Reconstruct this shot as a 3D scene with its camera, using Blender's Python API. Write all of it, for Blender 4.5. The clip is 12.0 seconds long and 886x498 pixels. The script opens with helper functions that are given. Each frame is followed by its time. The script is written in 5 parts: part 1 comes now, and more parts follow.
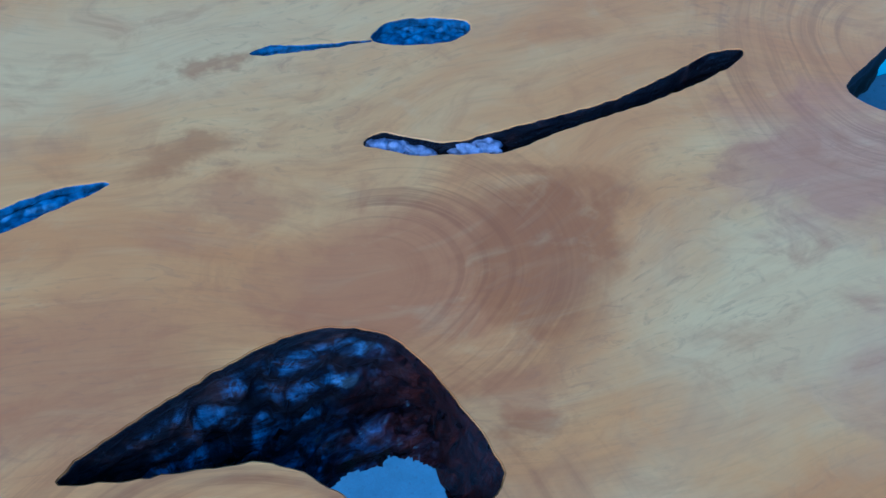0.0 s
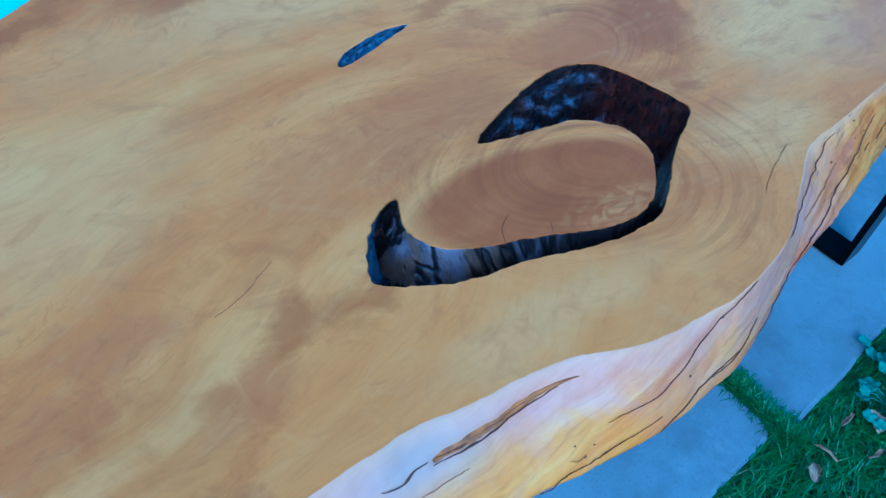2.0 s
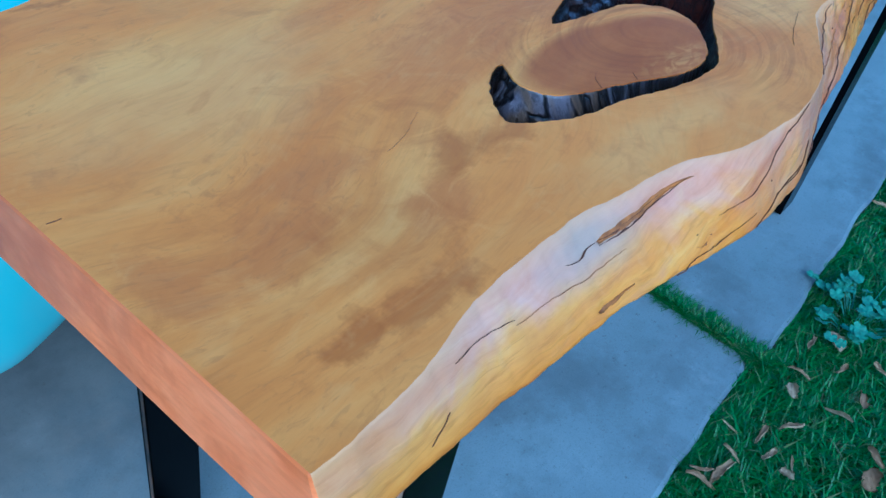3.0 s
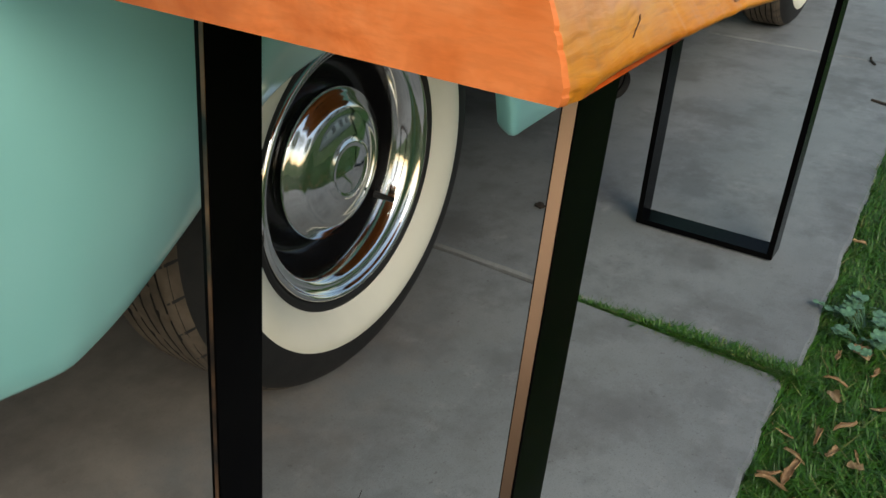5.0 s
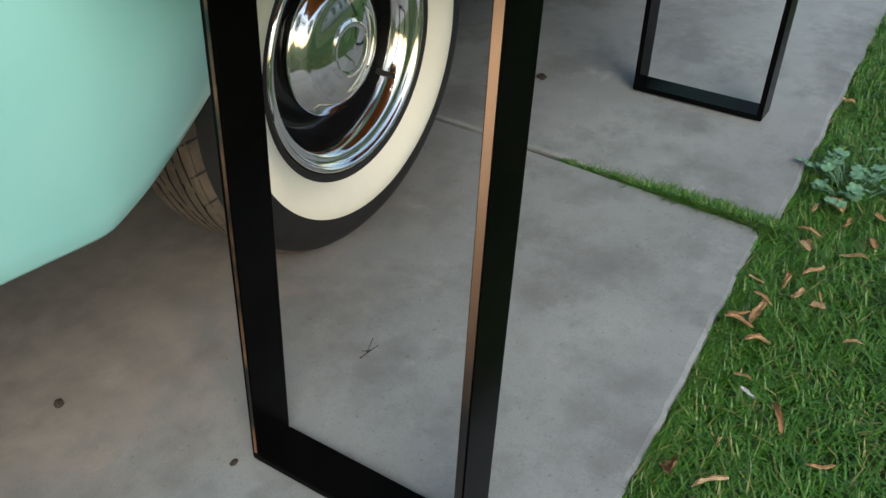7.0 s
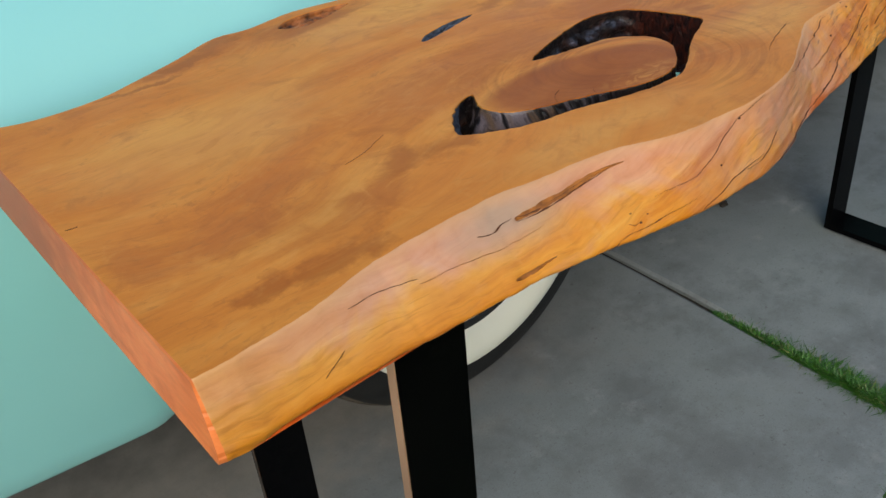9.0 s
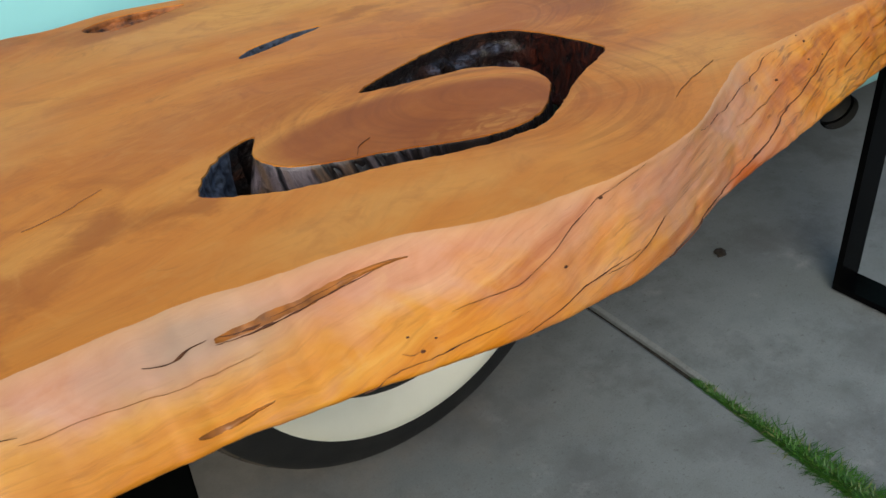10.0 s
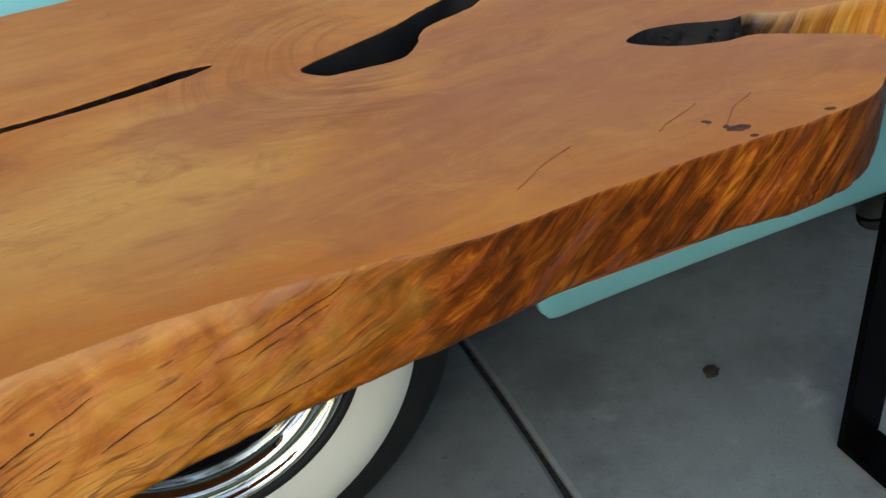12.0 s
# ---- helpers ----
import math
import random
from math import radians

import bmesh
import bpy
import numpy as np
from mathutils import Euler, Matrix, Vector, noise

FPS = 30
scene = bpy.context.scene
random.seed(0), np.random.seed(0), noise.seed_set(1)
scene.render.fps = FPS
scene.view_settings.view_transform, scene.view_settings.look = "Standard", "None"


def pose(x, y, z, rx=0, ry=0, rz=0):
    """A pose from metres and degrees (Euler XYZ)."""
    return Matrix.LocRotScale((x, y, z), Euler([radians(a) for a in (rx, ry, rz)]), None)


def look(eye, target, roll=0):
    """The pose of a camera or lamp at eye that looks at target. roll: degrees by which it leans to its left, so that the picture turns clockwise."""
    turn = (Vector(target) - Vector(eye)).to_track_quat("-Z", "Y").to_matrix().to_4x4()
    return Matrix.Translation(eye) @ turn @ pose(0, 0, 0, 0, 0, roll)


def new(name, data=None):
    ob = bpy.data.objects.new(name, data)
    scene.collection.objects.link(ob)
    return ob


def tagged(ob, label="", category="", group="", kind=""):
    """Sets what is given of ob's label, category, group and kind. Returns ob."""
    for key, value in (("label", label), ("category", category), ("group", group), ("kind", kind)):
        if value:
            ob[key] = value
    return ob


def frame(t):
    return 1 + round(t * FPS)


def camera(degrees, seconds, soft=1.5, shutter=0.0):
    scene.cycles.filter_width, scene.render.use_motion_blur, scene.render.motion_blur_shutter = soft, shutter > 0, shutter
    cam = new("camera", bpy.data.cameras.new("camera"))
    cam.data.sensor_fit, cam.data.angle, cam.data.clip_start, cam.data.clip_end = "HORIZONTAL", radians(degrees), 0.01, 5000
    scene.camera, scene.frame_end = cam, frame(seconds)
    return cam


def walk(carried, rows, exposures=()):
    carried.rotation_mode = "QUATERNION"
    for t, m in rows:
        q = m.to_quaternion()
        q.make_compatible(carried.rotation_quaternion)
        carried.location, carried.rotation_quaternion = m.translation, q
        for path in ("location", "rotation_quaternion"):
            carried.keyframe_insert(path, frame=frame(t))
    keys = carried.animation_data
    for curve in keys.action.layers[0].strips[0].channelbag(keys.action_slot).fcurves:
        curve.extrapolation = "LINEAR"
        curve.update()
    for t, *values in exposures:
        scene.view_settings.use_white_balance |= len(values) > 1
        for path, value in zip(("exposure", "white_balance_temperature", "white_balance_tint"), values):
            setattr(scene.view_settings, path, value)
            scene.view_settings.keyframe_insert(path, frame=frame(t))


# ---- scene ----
cam = camera(51.87, 12.0)
PATH = [
    (0, (0.2982, 0.2322, 1.0589), (0.8014, 0.9915, -0.2565), 12.25),
    (0.2, (0.2706, 0.2252, 1.0551), (0.959, 1.185, -0.559), 13.1),
    (0.5, (0.2499, 0.1935, 1.0635), (0.7857, 1.0113, -0.2031), 9.60),
    (0.7, (0.2186, 0.1712, 1.0598), (0.991, 1.228, -0.452), 11.1),
    (1, (0.1821, 0.1211, 1.0797), (0.8028, 0.9587, -0.1341), 9.23),
    (1.3, (0.1277, 0.0837, 1.1007), (0.918, 1.146, -0.398), 7.1),
    (1.5, (0.0786, 0.0876, 1.1083), (0.7916, 0.8957, -0.0743), 9.15),
    (1.8, (-0.0119, 0.0962, 1.1047), (0.954, 1.057, -0.359), 9.3),
    (2, (-0.0573, 0.0968, 1.1062), (0.7594, 0.8188, -0.0650), 9.98),
    (2.5, (-0.1515, 0.0906, 1.0843), (0.7393, 0.7612, -0.0633), 9.56),
    (4.3, (-0.4007, 0.0950, 0.9569), (0.8046, 0.7284, 0.1167), 6.43),
    (4.5, (-0.4112, 0.1096, 0.9268), (0.6930, 0.6847, 0.1835), 5.63),
    (5, (-0.4161, 0.0754, 0.8291), (0.6807, 0.7378, 0.1502), 2.68),
    (5.5, (-0.4465, 0.0085, 0.7433), (0.6310, 0.7183, 0.0816), 0.86),
    (6, (-0.5038, -0.0239, 0.7049), (0.5432, 0.6508, -0.0374), 0.39),
    (6.5, (-0.5283, -0.0426, 0.7589), (0.4882, 0.6081, -0.0447), -0.12),
    (7, (-0.4875, -0.0241, 0.8813), (0.4986, 0.6204, 0.0359), -0.30),
    (7.5, (-0.4374, -0.0260, 0.9884), (0.5381, 0.6523, 0.1573), -1.24),
    (9.3, (-0.1254, -0.1165, 1.0310), (0.6282, 0.9787, 0.1407), -7.08),
    (9.5, (-0.0776, -0.0806, 1.0096), (0.6956, 0.9913, 0.1079), -5.17),
    (10, (0.0279, -0.0554, 0.9573), (0.7681, 1.0681, 0.0914), -5.26),
    (10.2, (0.0749, -0.0489, 0.9448), (0.976, 1.364, -0.147), -4.9),
    (10.5, (0.1634, -0.0511, 0.9305), (0.7897, 1.1383, 0.0627), -6.37),
    (10.7, (0.2254, -0.0522, 0.9285), (0.918, 1.474, -0.163), -6.6),
    (11, (0.3059, -0.0487, 0.9192), (0.8127, 1.2003, 0.0571), -6.81),
    (11.2, (0.3519, -0.0367, 0.9201), (0.947, 1.526, -0.177), -6.6),
    (11.5, (0.4235, -0.0359, 0.9241), (0.8807, 1.2215, 0.0467), -7.69),
    (12, (0.5567, -0.0006, 0.9243), (0.9829, 1.2704, 0.0507), -8.20),
]
SKY, SUN = 0.14, 1.15
EXPOSURES = [(0, 0.38, 2870, -3), (1.2, 0.46, 2900, -5), (1.8, 0.52, 2990, -8), (2.7, 0.54, 3110, -10), (4.3, 0.12, 7000, 8), (5.5, 0.38, 6900, 6), (6.5, 0.75, 6850, 8), (7.0, 0.77, 6850, 8), (7.7, 0.55, 6900, 8), (9.3, 0.18, 6450, 4), (10.2, 0.24, 6550, 5), (11, 0.36, 6060, 0), (12, 0.03, 6090, 2)]
walk(cam, [(t, look(eye, target, roll)) for t, eye, target, roll in PATH], EXPOSURES)

# ---- light ----
world = bpy.data.worlds.new("sky")
scene.world = world
world.use_nodes = True
wn, wl = world.node_tree.nodes, world.node_tree.links
sky = wn.new("ShaderNodeTexSky")
sky.sky_type, sky.sun_disc = "NISHITA", False
sky.sun_elevation, sky.sun_rotation = radians(38.5), radians(225)
sky.air_density, sky.dust_density = 1.2, 2.0
wn["Background"].inputs["Strength"].default_value = SKY
wl.new(sky.outputs["Color"], wn["Background"].inputs["Color"])
sun = new("sun", bpy.data.lights.new("sun", "SUN"))
sun.data.energy, sun.data.angle, sun.data.color = SUN, radians(40), (1.0, 0.95, 0.87)
sun.matrix_world = look((-4.8, -4.8, 5.4), (0, 0, 0))


# ---- helpers of this scene ----
def part(name, bm, material, parent=None, label="", smooth=True):
    """One mesh object out of a bmesh, under a thing."""
    me = bpy.data.meshes.new(name)
    bm.normal_update()
    bm.to_mesh(me)
    bm.free()
    for m in material if isinstance(material, (list, tuple)) else [material]:
        me.materials.append(m)
    if smooth:
        me.shade_smooth()
    ob = new(name, me)
    ob.parent = parent
    return tagged(ob, label)


def thing(name, label, category, m=None, group="", kind=""):
    ob = new(name)
    ob.empty_display_size = 0.05
    if m is not None:
        ob.matrix_world = m
    return tagged(ob, label, category, group, kind)


def spline(points, step, closed=False):
    """A smooth line through control points, sampled at about step metres."""
    pts = [Vector(p) for p in points]
    n, out = len(pts), []
    for i in range(n if closed else n - 1):
        a, b = pts[i], pts[(i + 1) % n]
        p = pts[i - 1] if closed or i else a
        q = pts[(i + 2) % n] if closed or i + 2 < n else b
        k = max(1, round((b - a).length / step))
        for j in range(k):
            t = j / k
            out.append(0.5 * (2 * a + (b - p) * t + (2 * p - 5 * a + 4 * b - q) * t * t + (3 * a - p - 3 * b + q) * t ** 3))
    return out if closed else out + [pts[-1]]


def grid(bm, rows, closed_u=False, closed_v=False, material=0):
    """Faces over rows of points."""
    vs = [[bm.verts.new(p) for p in row] for row in rows]
    n, m = len(vs), len(vs[0])
    for i in range(n if closed_u else n - 1):
        for j in range(m if closed_v else m - 1):
            f = bm.faces.new((vs[i][j], vs[(i + 1) % n][j], vs[(i + 1) % n][(j + 1) % m], vs[i][(j + 1) % m]))
            f.material_index, f.smooth = material, True
    return vs


def box(bm, lo, hi, bevel=0.0, segments=2):
    r = bmesh.ops.create_cube(bm, size=1)
    c, s = (Vector(lo) + Vector(hi)) / 2, Vector(hi) - Vector(lo)
    bmesh.ops.transform(bm, matrix=Matrix.Translation(c) @ Matrix.Diagonal((*s, 1)), verts=r["verts"])
    if bevel:
        es = {e for v in r["verts"] for e in v.link_edges}
        bmesh.ops.bevel(bm, geom=list(es), offset=bevel, segments=segments, affect="EDGES", profile=0.6)


def fbm(p, scale, octaves=4):
    return noise.fractal(Vector(p) * scale, 1.0, 2.0, octaves)


def tube(bm, line, radius, sides=10):
    """A round bar along a line; radius may be a function of 0..1."""
    rows = []
    for i, p in enumerate(line):
        a, b = line[max(i - 1, 0)], line[min(i + 1, len(line) - 1)]
        q = (b - a).to_track_quat("Z", "Y").to_matrix()
        r = radius(i / (len(line) - 1)) if callable(radius) else radius
        rows.append([p + q @ Vector((r * math.cos(k * math.tau / sides), r * math.sin(k * math.tau / sides), 0)) for k in range(sides)])
    vs = grid(bm, rows, closed_v=True)
    bm.faces.new(vs[0][::-1])
    bm.faces.new(vs[-1])


def lathe(bm, profile, sides=96, material=0):
    """A surface of revolution round the y axis; profile of (radius, depth)."""
    rows = [[Vector((r * math.cos(k * math.tau / sides), d, r * math.sin(k * math.tau / sides))) for k in range(sides)] for r, d in profile]
    return grid(bm, rows, closed_v=True, material=material)


# ---- materials ----
class Mat:
    """A node material with short calls."""

    def __init__(self, name, rough=0.5, metal=0.0, color=(0.5, 0.5, 0.5)):
        self.m = bpy.data.materials.new(name)
        self.m.use_nodes = True
        self.t = self.m.node_tree
        self.b = self.t.nodes["Principled BSDF"]
        self.b.inputs["Roughness"].default_value, self.b.inputs["Metallic"].default_value = rough, metal
        self.b.inputs["Base Color"].default_value = (*color, 1)
        self.co = self.node("ShaderNodeTexCoord").outputs["Object"]

    def node(self, kind):
        return self.t.nodes.new(kind)

    def put(self, value, socket):
        if isinstance(value, bpy.types.NodeSocket):
            self.t.links.new(value, socket)
        elif isinstance(value, (tuple, list)) and len(value) == 3 and len(socket.default_value) == 4:
            socket.default_value = (*value, 1)
        else:
            socket.default_value = value

    def math(self, op, a, b=0.0, c=0.0):
        n = self.node("ShaderNodeMath")
        n.operation = op
        for v, s in zip((a, b, c), n.inputs):
            self.put(v, s)
        return n.outputs[0]

    def vec(self, op, a, b=(0, 0, 0)):
        n = self.node("ShaderNodeVectorMath")
        n.operation = op
        self.put(a, n.inputs[0])
        self.put(b, n.inputs[1])
        return n.outputs["Value" if op in ("DISTANCE", "LENGTH", "DOT_PRODUCT") else "Vector"]

    def noise(self, scale, detail=4.0, rough=0.55, co=None, distort=0.0):
        n = self.node("ShaderNodeTexNoise")
        self.put(co or self.co, n.inputs["Vector"])
        for k, v in (("Scale", scale), ("Detail", detail), ("Roughness", rough), ("Distortion", distort)):
            n.inputs[k].default_value = v
        return n.outputs["Fac"]

    def ramp(self, fac, *stops):
        n = self.node("ShaderNodeValToRGB")
        self.put(fac, n.inputs[0])
        e = n.color_ramp.elements
        while len(e) < len(stops):
            e.new(0.5)
        for k, (p, c) in zip(e, stops):
            k.position, k.color = p, (*c, 1) if isinstance(c, tuple) else (c, c, c, 1)
        return n.outputs["Color"]

    def mix(self, fac, a, b, how="MIX"):
        n = self.node("ShaderNodeMix")
        n.data_type, n.blend_type = "RGBA", how
        self.put(fac, n.inputs[0])
        self.put(a, n.inputs[6])
        self.put(b, n.inputs[7])
        return n.outputs[2]

    def color(self, c):
        self.put(c, self.b.inputs["Base Color"])
        return self

    def rough(self, v):
        self.put(v, self.b.inputs["Roughness"])
        return self

    def bump(self, height, strength=0.5, distance=0.002):
        n = self.node("ShaderNodeBump")
        n.inputs["Strength"].default_value, n.inputs["Distance"].default_value = strength, distance
        self.put(height, n.inputs["Height"])
        self.put(n.outputs["Normal"], self.b.inputs["Normal"])
        return self

    def stretched(self, sx, sy, sz, turn=0.0):
        n = self.node("ShaderNodeMapping")
        self.put(self.co, n.inputs["Vector"])
        n.inputs["Scale"].default_value = (sx, sy, sz)
        n.inputs["Rotation"].default_value = (0, 0, radians(turn))
        return n.outputs["Vector"]

    def combine(self, x, y, z):
        n = self.node("ShaderNodeCombineXYZ")
        for v, s in zip((x, y, z), n.inputs):
            self.put(v, s)
        return n.outputs[0]

    def coat(self, weight, rough=0.1):
        self.b.inputs["Coat Weight"].default_value, self.b.inputs["Coat Roughness"].default_value = weight, rough
        return self


def grain(m):
    """The line of the wood's fibres: along the board, bent round its knots; with the growth rings of the burl."""
    s = m.node("ShaderNodeSeparateXYZ")
    m.put(m.co, s.inputs[0])
    warp = m.math("MULTIPLY", m.math("SUBTRACT", m.noise(4, 2), 0.5), 0.09)
    f = m.math("ADD", s.outputs[1], warp)
    for x, y, a, w in KNOTS:
        d = m.vec("DISTANCE", m.vec("MULTIPLY", m.co, (0.75, 1, 0)), (0.75 * x, y, 0))
        d = m.math("DIVIDE", d, w)
        f = m.math("ADD", f, m.math("MULTIPLY", m.math("EXPONENT", m.math("MULTIPLY", m.math("MULTIPLY", d, d), -1)), a))
    return f, s.outputs[0], s.outputs[1]


# burls: middle, squeeze along and across, turn, how far the rings are seen, and towards which end
RINGS = [(0.372, 0.398, 0.95, 1.3, 12, 0.115, 1), (0.318, 0.312, 0.75, 1.35, -13, 0.12, -1), (0.690, 0.445, 0.8, 1.0, 20, 0.12, -1), (0.285, 0.300, 0.8, 1.05, -10, 0.13, 1)]
KNOTS = [(0.853, 0.345, -0.05, 0.07), (0.690, 0.440, 0.06, 0.07), (0.197, 0.596, -0.06, 0.05), (0.000, 0.330, 0.035, 0.06), (0.388, 0.402, 0.045, 0.07), (0.25, 0.32, -0.05, 0.09)]


RED, UMBER, GREYED, PALEWOOD = (0.47, 0.142, 0.026), (0.34, 0.092, 0.012), (0.48, 0.178, 0.066), (0.80, 0.42, 0.11)
# clouds of colour in the wood: middle, half lengths, strength, tone
STAINS = [(0.54, 0.335, 0.10, 0.075, 0.55, PALEWOOD), (0.42, 0.270, 0.07, 0.035, 0.45, PALEWOOD), (0.30, 0.545, 0.26, 0.05, 0.45, PALEWOOD), (0.02, 0.455, 0.12, 0.07, 0.4, PALEWOOD), (0.20, 0.245, 0.11, 0.022, 0.35, PALEWOOD),
    (0.400, 0.400, 0.075, 0.05, 0.75, RED), (0.340, 0.452, 0.035, 0.016, 0.6, RED), (0.245, 0.400, 0.085, 0.045, 0.6, RED), (0.160, 0.385, 0.085, 0.04, 0.45, RED), (0.452, 0.385, 0.035, 0.05, 0.62, UMBER), (0.415, 0.322, 0.018, 0.012, 0.7, UMBER), (0.420, 0.335, 0.022, 0.020, 0.5, RED), (0.345, 0.250, 0.035, 0.028, 0.35, RED),
    (0.024, 0.354, 0.050, 0.026, 0.6, RED), (0.059, 0.295, 0.050, 0.022, 0.62, RED), (-0.001, 0.258, 0.040, 0.014, 0.6, UMBER), (-0.026, 0.323, 0.036, 0.026, 0.6, RED), (0.101, 0.308, 0.030, 0.020, 0.6, UMBER), (-0.078, 0.330, 0.030, 0.034, 0.6, RED), (-0.041, 0.267, 0.018, 0.012, 0.6, UMBER), (0.135, 0.312, 0.02, 0.018, 0.6, UMBER), (0.025, 0.300, 0.06, 0.04, 0.3, UMBER),
    (0.333, 0.481, 0.035, 0.010, 0.5, UMBER), (0.354, 0.532, 0.02, 0.008, 0.6, UMBER), (0.207, 0.588, 0.06, 0.02, 0.6, UMBER), (0.08, 0.598, 0.05, 0.010, 0.7, UMBER), (0.03, 0.583, 0.035, 0.006, 0.7, UMBER), (0.13, 0.612, 0.03, 0.010, 0.6, UMBER),
    (0.740, 0.315, 0.17, 0.09, 0.8, GREYED), (0.610, 0.390, 0.09, 0.055, 0.6, GREYED), (0.700, 0.400, 0.06, 0.04, 0.5, GREYED), (0.60, 0.29, 0.09, 0.04, 0.45, GREYED), (0.80, 0.40, 0.14, 0.09, 0.6, GREYED), (0.88, 0.30, 0.08, 0.06, 0.5, GREYED), (0.47, 0.41, 0.03, 0.012, 0.4, UMBER)]


def wood_top():
    m = Mat("varnished_wood")
    f, x, y = grain(m)
    wide = m.noise(1.0, 4, 0.55, m.combine(m.math("MULTIPLY", f, 17), m.math("MULTIPLY", x, 4), 0), 0.5)
    fine = m.noise(1.0, 4, 0.6, m.combine(m.math("MULTIPLY", f, 62), m.math("MULTIPLY", x, 12), 0), 1.3)
    hair = m.noise(1.0, 3, 0.6, m.combine(m.math("MULTIPLY", f, 560), m.math("MULTIPLY", x, 34), 0))
    patch = m.noise(9, 5, 0.62, m.stretched(0.6, 1.2, 1), 0.8)
    cloud = m.noise(38, 5, 0.62, m.stretched(0.7, 1, 1), 0.9)
    c = m.ramp(wide, (0.30, (0.57, 0.172, 0.022)), (0.5, (0.67, 0.235, 0.034)), (0.70, (0.75, 0.32, 0.060)))
    c = m.mix(m.ramp(patch, (0.50, 0.0), (0.7, 0.28)), c, (0.43, 0.125, 0.020))
    # heartwood and mineral stains, each with a broken, cloudy outline
    stir = m.node("ShaderNodeTexNoise")
    m.put(m.co, stir.inputs["Vector"])
    stir.inputs["Scale"].default_value, stir.inputs["Detail"].default_value, stir.inputs["Roughness"].default_value = 20, 5, 0.62
    moved = m.vec("ADD", m.co, m.vec("MULTIPLY", m.vec("SUBTRACT", stir.outputs["Color"], (0.5, 0.5, 0.5)), (0.10, 0.06, 0)))
    ragged = m.math("ADD", m.math("MULTIPLY", m.math("SUBTRACT", wide, 0.5), 1.1), m.math("MULTIPLY", m.math("SUBTRACT", cloud, 0.5), 1.3))
    for px, py, rx, ry, k, tone in STAINS:
        d = m.vec("DISTANCE", m.vec("MULTIPLY", moved, (1 / rx, 1 / ry, 0)), (px / rx, py / ry, 0))
        c = m.mix(m.ramp(m.math("ADD", d, m.math("MULTIPLY", ragged, 0.7)), (0.45, k), (1.4, 0.0)), c, tone)
    c = m.mix(m.ramp(fine, (0.32, 0.17), (0.5, 0.0)), c, (0.40, 0.112, 0.018))
    c = m.mix(m.ramp(fine, (0.54, 0.0), (0.74, 0.14)), c, (0.80, 0.43, 0.12))
    c = m.mix(m.ramp(cloud, (0.30, 0.42), (0.48, 0.0)), c, (0.40, 0.112, 0.018))
    c = m.mix(m.ramp(cloud, (0.56, 0.0), (0.74, 0.22)), c, (0.80, 0.43, 0.12))
    # short curly flecks in the pale wood
    curl = m.noise(1.0, 4, 0.6, m.combine(m.math("MULTIPLY", f, 130), m.math("MULTIPLY", x, 48), 0), 2.2)
    c = m.mix(m.math("MULTIPLY", m.ramp(curl, (0.55, 0.0), (0.68, 0.34)), m.ramp(m.noise(11, 3), (0.45, 0.0), (0.6, 1.0))), c, (0.36, 0.125, 0.032))
    # the knot between the arms of the hollow: red heartwood with a flame at its foot
    def oval(px, py, rx, ry, turn, co):
        n = m.node("ShaderNodeMapping")
        m.put(m.vec("SUBTRACT", co, (px, py, 0)), n.inputs["Vector"])
        n.vector_type = "TEXTURE"
        n.inputs["Rotation"].default_value, n.inputs["Scale"].default_value = (0, 0, radians(turn)), (rx, ry, 1)
        return m.vec("LENGTH", m.vec("MULTIPLY", n.outputs["Vector"], (1, 1, 0)))
    nudged = m.vec("ADD", m.co, m.vec("MULTIPLY", m.vec("SUBTRACT", stir.outputs["Color"], (0.5, 0.5, 0.5)), (0.022, 0.014, 0)))
    knot = oval(0.262, 0.308, 0.092, 0.042, -14, nudged)
    seam = m.ramp(knot, (0.86, 0.0), (0.97, 0.5), (1.03, 0.5), (1.16, 0.0))
    c = m.mix(m.math("MULTIPLY", seam, m.ramp(cloud, (0.35, 0.4), (0.6, 1.0))), c, (0.74, 0.33, 0.065))
    c = m.mix(m.ramp(knot, (0.80, 0.80), (1.02, 0.0)), c, m.ramp(cloud, (0.3, (0.25, 0.056, 0.008)), (0.7, (0.36, 0.092, 0.014))))
    flame = m.noise(1.0, 3, 0.55, m.stretched(60, 95, 0, -30), 1.6)
    c = m.mix(m.math("MULTIPLY", m.ramp(oval(0.288, 0.279, 0.042, 0.014, -10, nudged), (0.4, 0.5), (1.25, 0.0)), m.ramp(flame, (0.44, 0.0), (0.60, 1.0))), c, (0.74, 0.33, 0.07))
    # thin growth rings round the burls
    sway = m.node("ShaderNodeTexNoise")
    m.put(m.co, sway.inputs["Vector"])
    sway.inputs["Scale"].default_value, sway.inputs["Detail"].default_value = 9, 1.5
    eased = m.vec("ADD", m.co, m.vec("MULTIPLY", m.vec("SUBTRACT", sway.outputs["Color"], (0.5, 0.5, 0.5)), (0.030, 0.022, 0)))
    for px, py, rx, ry, turn, reach, end in RINGS:
        d = oval(px, py, 1 / rx, 1 / ry, turn, eased)
        ring = m.noise(1.0, 4, 0.65, m.combine(m.math("MULTIPLY", d, 250), m.math("MULTIPLY", x, 8), m.math("MULTIPLY", y, 8)))
        band = m.noise(1.0, 3, 0.6, m.combine(m.math("MULTIPLY", d, 85), m.math("MULTIPLY", x, 7), m.math("MULTIPLY", y, 7)))
